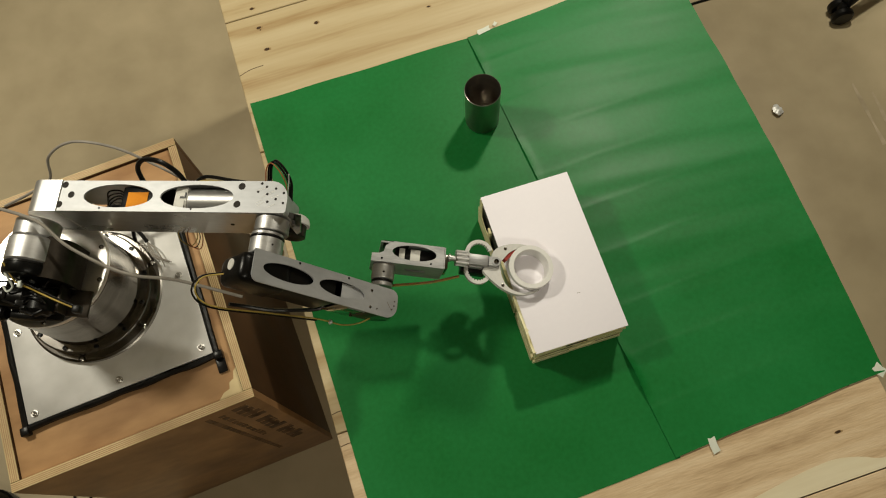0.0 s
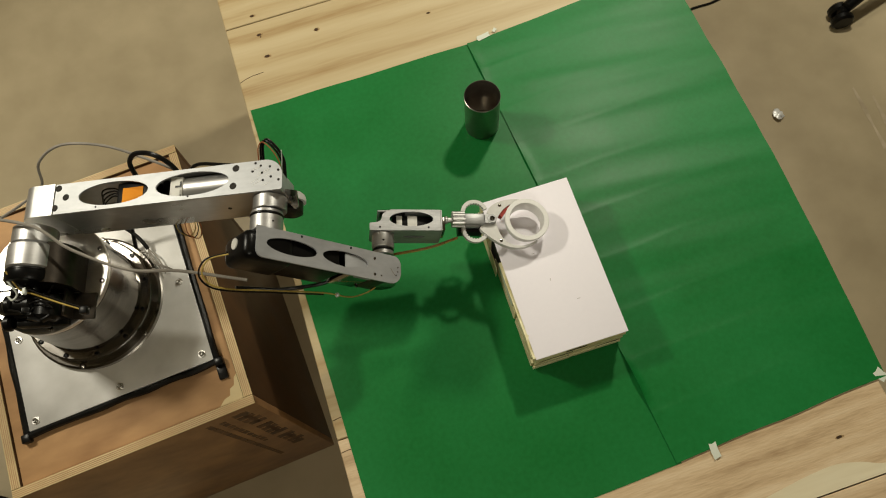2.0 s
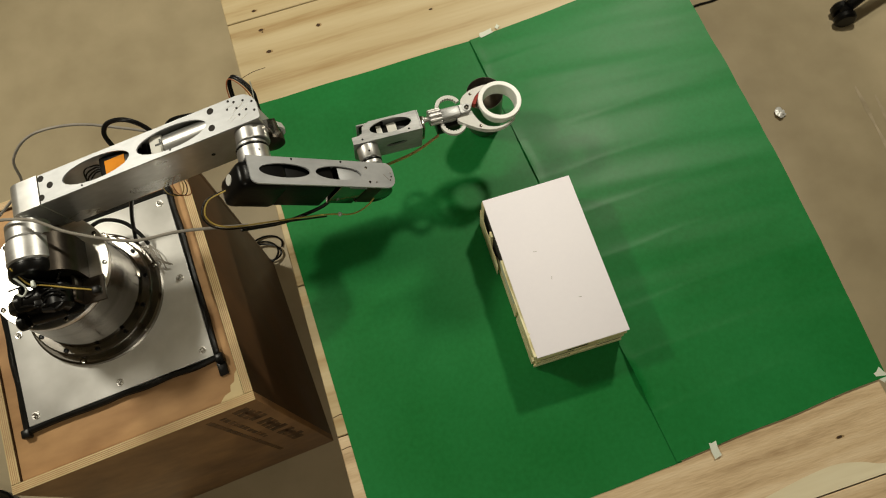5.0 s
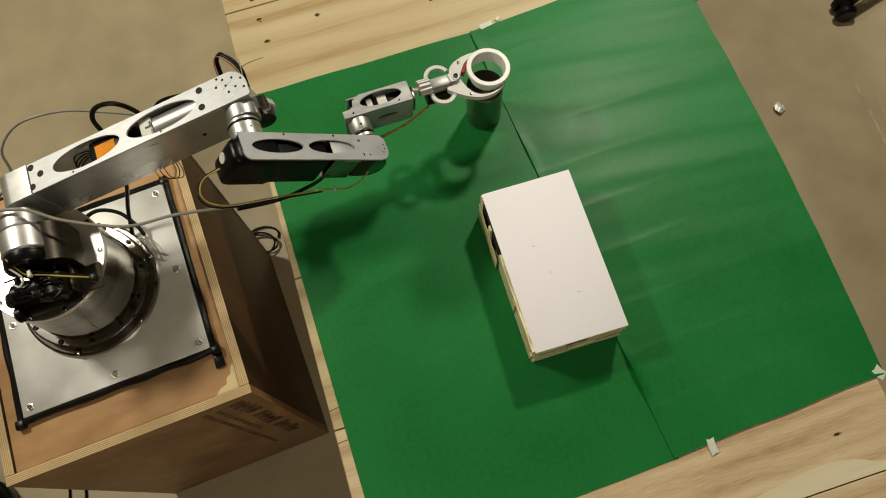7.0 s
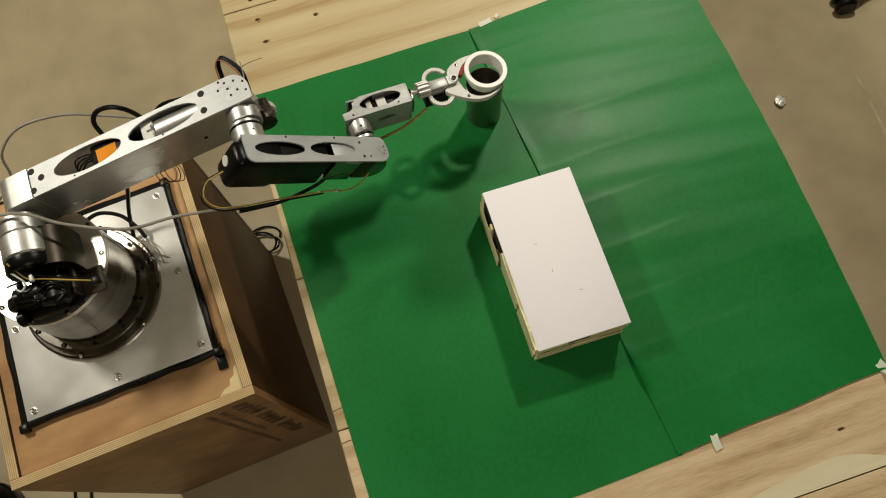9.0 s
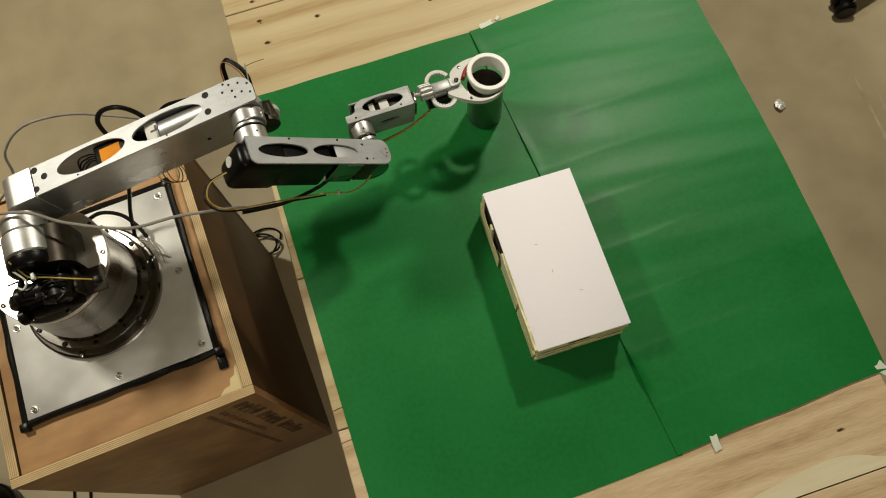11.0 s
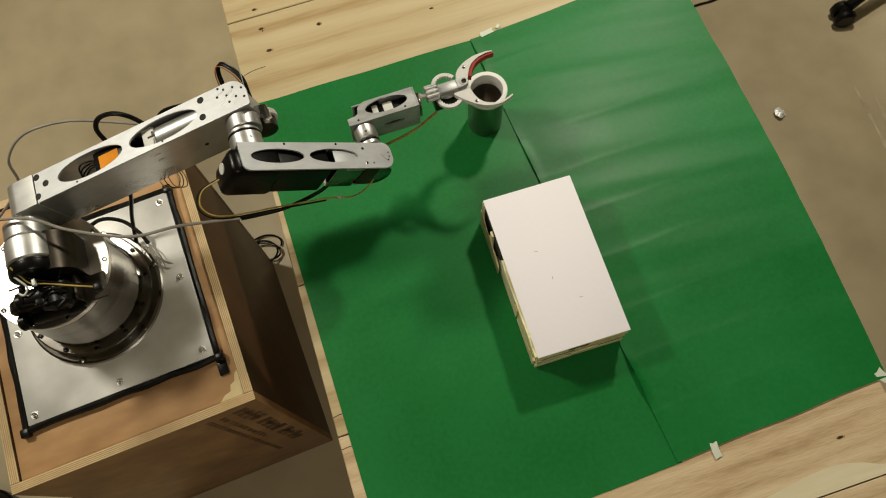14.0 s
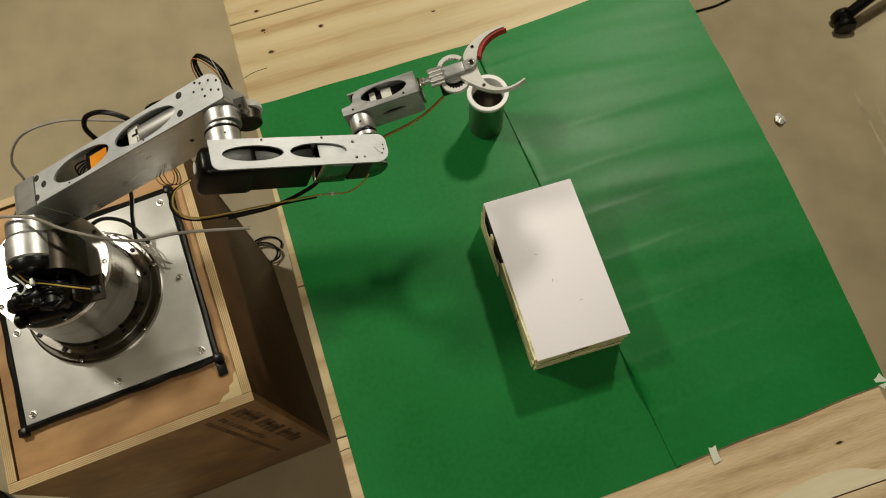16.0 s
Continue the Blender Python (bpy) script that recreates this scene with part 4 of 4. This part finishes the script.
def wrist(root):
    y0, y1, top, low = 0.0535, 0.0930, 0.0204, -0.046
    yc = (y0 + y1) / 2
    outline = [(-0.014, y0), (0.112, y0), (0.112, y1), (0.024, y1), (0.016, y1 - 0.003), (0.009, y1 - 0.009), (0.006, y0 + 0.019), (0.000, y0 + 0.0155), (-0.014, y0 + 0.014)]
    w = part("wrist_arm", joined(
        plate(outline, [ellipse(0.060, yc + 0.002, 0.039, 0.0138)], top - 0.003, top),
        turned(plate([(-0.014, low + 0.012), (-0.006, low), (0.112, low), (0.112, top - 0.0031), (-0.014, top - 0.0031)], [ellipse(0.066, -0.012, 0.020, 0.0055, 20)], 0, 0.003), Matrix(((1, 0, 0, 0), (0, 0, 1, y0), (0, 1, 0, 0), (0, 0, 0, 1)))),
        box((0.0, y1 - 0.003, low), (0.112, y1, top - 0.0031), 0.0006, 1),
        box((0.1122, y0, low), (0.1150, y1, top), 0.0006, 1)), M["alu_worn"], root, "short grey aluminium box link with an oval opening")
    part("servo", box((0.026, y0 + 0.006, -0.03), (0.100, y1 - 0.006, 0.006), 0.003), M["black"], w)
    for a0, a1 in ((0.034, 0.044), (0.054, 0.071)):
        part("servo_label", box((a0, y0 + 0.007, 0.0062), (a1, y1 - 0.007, 0.0082)), M["paper_label"], w)
    part("back_lug", box((0.004, y1 - 0.006, -0.012), (0.05, y1 + 0.003, top - 0.006), 0.003), M["black"], w)
    part("wrist_joint", lathe([(0.0175, 0.0135), (0.0185, 0.0145), (0.0185, 0.020), (0.0165, 0.0215), (0.0165, 0.0255), (0.0190, 0.0265), (0.0200, 0.028), (0.0200, 0.052), (0.0192, 0.0530)], 40, "y", (0.010, 0, -0.002)), M["alu_round"], w, "turned aluminium wrist joint")
    part("seal_ring", rod(0.0192, 0.0215, 0.0255, "y", (0.010, 0, -0.002), 32), M["rubber"], w)
    screw(w, 0.0902, 0.0594, top - 0.0012, 0.0018, "hole")
    screw(w, 0.004, 0.0600, top - 0.0012, 0.0018, "hole")
    part("hole", rod(0.002, 0.0, 0.002, "z", (0.010, 0.0366, 0.0165), 10), M["black"], w)
    part("end_bracket", box((0.1155, y0 + 0.004, -0.03), (0.121, y1 - 0.010, 0.012), 0.001), M["turned"], w)
    bar("wire", w, [(-0.01, 0.02, -0.03), (0.04, 0.036, -0.05), (0.10, 0.05, -0.055), (0.15, 0.062, -0.035)], 0.0011, "red_wire", "orange wire to the gripper")
    bar("wire", w, [(-0.01, 0.018, -0.031), (0.04, 0.034, -0.052), (0.10, 0.048, -0.057), (0.15, 0.060, -0.037)], 0.0014, "yellow")
    # gripper
    y = 0.0865
    g = part("gripper_body", joined(box((0.160, y - 0.0105, -0.0225), (0.200, y + 0.0105, -0.0075), 0.003), box((0.164, y - 0.0140, -0.0260), (0.192, y + 0.0120, -0.0130), 0.004), rod(0.0088, -0.0195, -0.0065, "z", (0.2133, y, 0), 28), box((0.2, y - 0.0085, -0.0185), (0.2133, y + 0.0085, -0.0075))), M["alu_worn"], w, "aluminium gripper bracket")
    part("pivot_screw", lathe([(0.0045, -0.0065), (0.0045, -0.0045), (0.0032, -0.0040), (0.002, -0.006)], 16, "z", (0.2133, y, 0)), M["turned"], g)
    part("shaft", joined(rod(0.0052, 0.119, 0.142, "x", (0, y - 0.002, -0.013), 20), rod(0.0075, 0.126, 0.131, "x", (0, y - 0.002, -0.013), 20)), M["alu_round"], g)
    ribs = [rod(0.0125, 0.140, 0.162, "x", (0, y, -0.014), 28, 0.002)]
    for k in range(10):
        a = 2 * math.pi * k / 10
        ribs.append(rod(0.0030, 0.139, 0.163, "x", (0, y + 0.0125 * math.cos(a), -0.014 + 0.0125 * math.sin(a)), 10))
    part("coupling", joined(*ribs), M["alu_round"], g, "ribbed silver coupling")
    part("gripper_servo", box((0.152, y - 0.020, -0.050), (0.198, y + 0.008, -0.026), 0.002), M["black"], g)
    g.location = (-0.0025, 0.0007, 0.0025)
    return w


def crescent(sign):
    """One curved gripper finger that hugs the ring, thick at the pivot and thin at the tip; the pivot is the origin."""
    if sign > 0:
        outer = [(-0.008, 0.008), (-0.005, 0.021), (0.006, 0.031), (0.0205, 0.0372), (0.033, 0.0400), (0.046, 0.0410), (0.058, 0.0400), (0.070, 0.0378), (0.080, 0.0345)]
        inner = [(0.079, 0.0328), (0.066, 0.0352), (0.050, 0.0345), (0.035, 0.0295), (0.024, 0.0215), (0.015, 0.010), (0.008, 0.000), (0.0, -0.007)]
    else:
        outer = [(-0.008, 0.004), (-0.022, -0.015), (-0.012, -0.027), (0.002, -0.038), (0.014, -0.0455), (0.028, -0.0515), (0.040, -0.0540), (0.055, -0.0535), (0.070, -0.0490), (0.084, -0.0410)]
        inner = [(0.083, -0.0385), (0.070, -0.0455), (0.055, -0.0500), (0.040, -0.0485), (0.028, -0.0435), (0.019, -0.034), (0.013, -0.022), (0.010, -0.010), (0.007, 0.003)]
    out = [(p.x, p.y) for p in smooth_line([(*q, 0) for q in outer], 3)] + [(p.x, p.y) for p in smooth_line([(*q, 0) for q in inner], 3)]
    low, high = (-0.006, 0.004) if sign > 0 else (-0.010, 0.001)
    return plate(out, [], low, high), inner[:-1]


def sector():
    """A toothed half ring behind a finger's pivot."""
    out = []
    for k in range(41):
        a = radians(20 + 320 * k / 40)
        out.append((0.0255 * math.cos(a), 0.0255 * math.sin(a)))
    for k in range(80, -1, -1):
        a = radians(20 + 320 * k / 80)
        r = 0.0195 - (0.0018 if k % 4 < 2 else 0)
        out.append((r * math.cos(a), r * math.sin(a)))
    return plate(out, [], -0.006, 0.001)


def finger(root, sign, label):
    bm, pad = crescent(sign)
    f = part("gripper_finger", bm, M["grip"], root, label)
    part("gear_ring", turned(sector(), pose(-0.030, sign * 0.0165, -0.004, 0, 0, 0)), M["grip"], f, "toothed pale ring behind the finger")
    if sign > 0:
        part("pad", plate([(x, y) for x, y in pad[:6]] + [(x + 0.0025 + 0.04 * (0.079 - x), y - 0.0038) for x, y in pad[:6][::-1]], [], -0.012, 0.0015), M["red"], f, "red foam pad")
    x, y, z = (0.0165, 0.0285, 0.004) if sign > 0 else (0.016, -0.0405, 0.001)
    part("rivet", lathe([(0.0030, z - 0.0004), (0.0028, z + 0.0010), (0.001, z + 0.0014)], 12, "z", (x, y, 0)), M["turned"], f)
    return f


# ---- small things on the floor ----
def foil():
    bm = bmesh.new()
    bmesh.ops.create_icosphere(bm, subdivisions=3, radius=0.016)
    for v in bm.verts:
        v.co *= 1 + 0.7 * noise.noise(v.co * 90)
        v.co.z *= 0.5
    low = min(v.co.z for v in bm.verts)
    thing("foil_scrap", pose(1.142, 1.134, -low, 0, 0, 30), "small crumpled scrap of shiny foil on the floor", "foil", bm=bm, material=M["foil"])


def caster_chair():
    ob = thing("swivel_chair_base", pose(1.428, 1.462, 0), "black star foot of an office chair on casters", "chair")
    c = part("caster", joined(rod(0.036, -0.034, -0.006, "y", (0, 0, 0.036), 28, 0.007), rod(0.036, 0.006, 0.034, "y", (0, 0, 0.036), 28, 0.007)), M["black"], ob)
    part("axle", rod(0.008, -0.007, 0.007, "y", (0, 0, 0.036), 14), M["black"], c)
    part("hood", lathe([(0.018, 0.045), (0.020, 0.055), (0.014, 0.070), (0.010, 0.075)], 24), M["black"], c)
    part("foot_arm", tube([(0, 0, 0.078), (0.06, 0.035, 0.090), (0.16, 0.09, 0.105), (0.30, 0.16, 0.125)], 0.019, 12), M["black"], ob)
    part("hub", rod(0.045, 0.08, 0.20, "z", (0.32, 0.17, 0), 28, 0.006), M["black"], ob)
    for k in range(1, 5):
        a = radians(208 + 72 * k)
        d = Vector((math.cos(a), math.sin(a), 0))
        p = Vector((0.32, 0.17, 0))
        part("foot_arm", tube([p + d * 0.03 + Vector((0, 0, 0.125)), p + d * 0.2 + Vector((0, 0, 0.10)), p + d * 0.36 + Vector((0, 0, 0.078))], 0.019, 12), M["black"], ob)
        q = p + d * 0.36
        part("caster", joined(rod(0.030, -0.030, -0.006, "y", (q.x, q.y, 0.030), 24, 0.006), rod(0.030, 0.006, 0.030, "y", (q.x, q.y, 0.030), 24, 0.006), rod(0.010, 0.03, 0.08, "z", (q.x, q.y, 0), 14)), M["black"], ob)


def floor_cables():
    thing("floor_cable", pose(0, 0, 0), "thin black cable lying on the floor", "cable", group="floor cables", bm=tube([(0.80, 1.50, 0.004), (0.94, 1.575, 0.004), (1.04, 1.60, 0.004), (1.16, 1.66, 0.004), (1.30, 1.80, 0.004)], 0.004), material=M["rubber"])
    pts = []
    for k in range(36):
        a = 2 * math.pi * k / 14
        r = 0.045 + 0.008 * math.sin(k * 0.31)
        pts.append((-0.565 + 1.25 * r * math.cos(a) + 0.022 * math.sin(k * 0.2), 0.855 + 0.012 * math.cos(k * 0.13) + 0.8 * r * math.sin(a), 0.006 + 0.0022 * k / 3))
    thing("coiled_cable", pose(0, 0, 0), "small coil of black cable on the floor", "cable", bm=tube(pts, 0.0032, 7, 4), material=M["rubber"])
    for x, y in ((-1.131, 0.190), (-1.084, 0.182)):
        thing("floor_cable", pose(0, 0, 0), "thin dark cable lying on the floor beside the crate", "cable", group="floor cables", bm=tube([(x, y, 0.004), (x + 0.004, y - 0.06, 0.004), (x - 0.006, y - 0.14, 0.004), (x + 0.02, y - 0.24, 0.004)], 0.004, 7, 4), material=M["rubber"])
    pz = CZ + 0.006
    for label, pts in (("black cable hanging from the arm to the base plate", ((-0.578, 0.652, 0.14), (-0.578, 0.643, 0.11), (-0.596, 0.620, 0.06), (-0.607, 0.590, 0.012), (-0.603, 0.578, 0.006))),
                       ("black cable arching over the base plate to a frayed end", ((-0.700, 0.600, 0.05), (-0.660, 0.623, 0.056), (-0.619, 0.618, 0.050), (-0.594, 0.599, 0.030), (-0.582, 0.581, 0.012)))):
        thing("plate_cable", pose(0, 0, 0), label, "cable", group="cables over the base plate", bm=tube([(x, y, pz + h) for x, y, h in pts], 0.0040), material=M["rubber"])
    random.seed(3)
    for x0, y0, x1, y1, h in ((-0.582, 0.581, -0.552, 0.534, 0.012), (-0.603, 0.578, -0.585, 0.560, 0.006)):
        fan = [tube([(x0, y0, pz + h), (0.5 * (x0 + x1) + random.uniform(-.010, .010), 0.5 * (y0 + y1) + random.uniform(-.008, .008), pz + 0.014), (x1 + random.uniform(-.018, .018), y1 + random.uniform(-.012, .012), pz + 0.009)], 0.0012, 5, 4) for k in range(7)]
        thing("stripped_wires", pose(0, 0, 0), "stripped grey wire ends fanned over the plate", "wires", group="stripped wires", bm=joined(*fan), material=M["grey"])
    body = lathe([(0.010, 0.105), (0.045, 0.098), (0.072, 0.075), (0.082, 0.045), (0.080, 0.012), (0.074, 0.0)][::-1], 36)
    case = thing("floor_case", pose(-1.345, 0.135, 0), "rounded black plastic case on the floor beside the crate", "case")
    part("shell", body, M["black"], case)
    part("rim", lathe([(0.081, 0.040), (0.0845, 0.042), (0.0845, 0.050), (0.081, 0.052)], 36, closed=True), M["rubber"], case)


# ---- everything in its place ----
room()
for (x, y, z), watts, size in LAMPS:
    ceiling_lamp(x, y, z, size / 2)
table()
sheet("green_sheet", ((-0.190, 0.950), (0.318, 0.951), (0.388, -0.022), (-0.172, -0.040)), 0.0008, "flat matt green chart paper on the planks", 0.0008, 1.3)
sheet("green_sheet", ((0.308, 0.951), (0.797, 0.992), (0.806, 0.004), (0.379, -0.019)), 0.0020, "green chart paper with soft creases, overlapping its neighbour", 0.0030, 4.1, 0.0150, 0.0045, (0.880, 0.770, 0.682, 0.585, 0.486, 0.385, 0.275, 0.180, 0.075))
tape(0.335, 0.948, 8, 0.030, 0.013)
tape(0.376, 0.958, 40, 0.010, 0.008)
tape(0.446, -0.036, 0, 0.014, 0.030)
tape(0.797, -0.006, 30, 0.018, 0.024)
white_box()
tumbler()
crate()
base_plate()
foil()
caster_chair()
floor_cables()

arm = thing("robot_arm", pose(0, 0, 0), "aluminium robot arm with black motors on a steel column", "robot arm")
column(arm)
turret = turret_parts(arm)
upper = upper_arm(arm)
fore = forearm(arm)
hand_link = wrist(arm)
finger_a = finger(arm, 1, "pale curved gripper finger with a red pad")
finger_b = finger(arm, -1, "pale curved gripper finger")
white_ring = ring()
GRIP = pose(0.2108, 0.0872, -0.0140)
RING_IN_GRIP = pose(0.0649, -0.0022, -0.0022)
REST = pose(0.1165, 0.7885, TOP + 0.1222 - 0.005)


def motions():
    times = [k / 4 for k in range(65)]
    poses = {t: arm_poses(t) for t in times}
    for ob, k in ((turret, 0), (upper, 1), (fore, 2), (hand_link, 3)):
        walk(ob, [(t, poses[t][k]) for t in times])
    for ob, rows, sign in ((finger_a, JAW_A, 1), (finger_b, JAW_B, -1)):
        walk(ob, [(t, poses[t][3] @ GRIP @ pose(0, 0, 0, 0, 0, sign * at_time(rows, t))) for t in times])
    held = [t for t in times if t <= 11.75]
    walk(white_ring, [(t, poses[t][3] @ GRIP @ RING_IN_GRIP) for t in held] + [(11.84, arm_poses(11.84)[3] @ GRIP @ RING_IN_GRIP), (11.98, REST), (12.1, REST), (14.0, REST), (16.0, REST)])


motions()
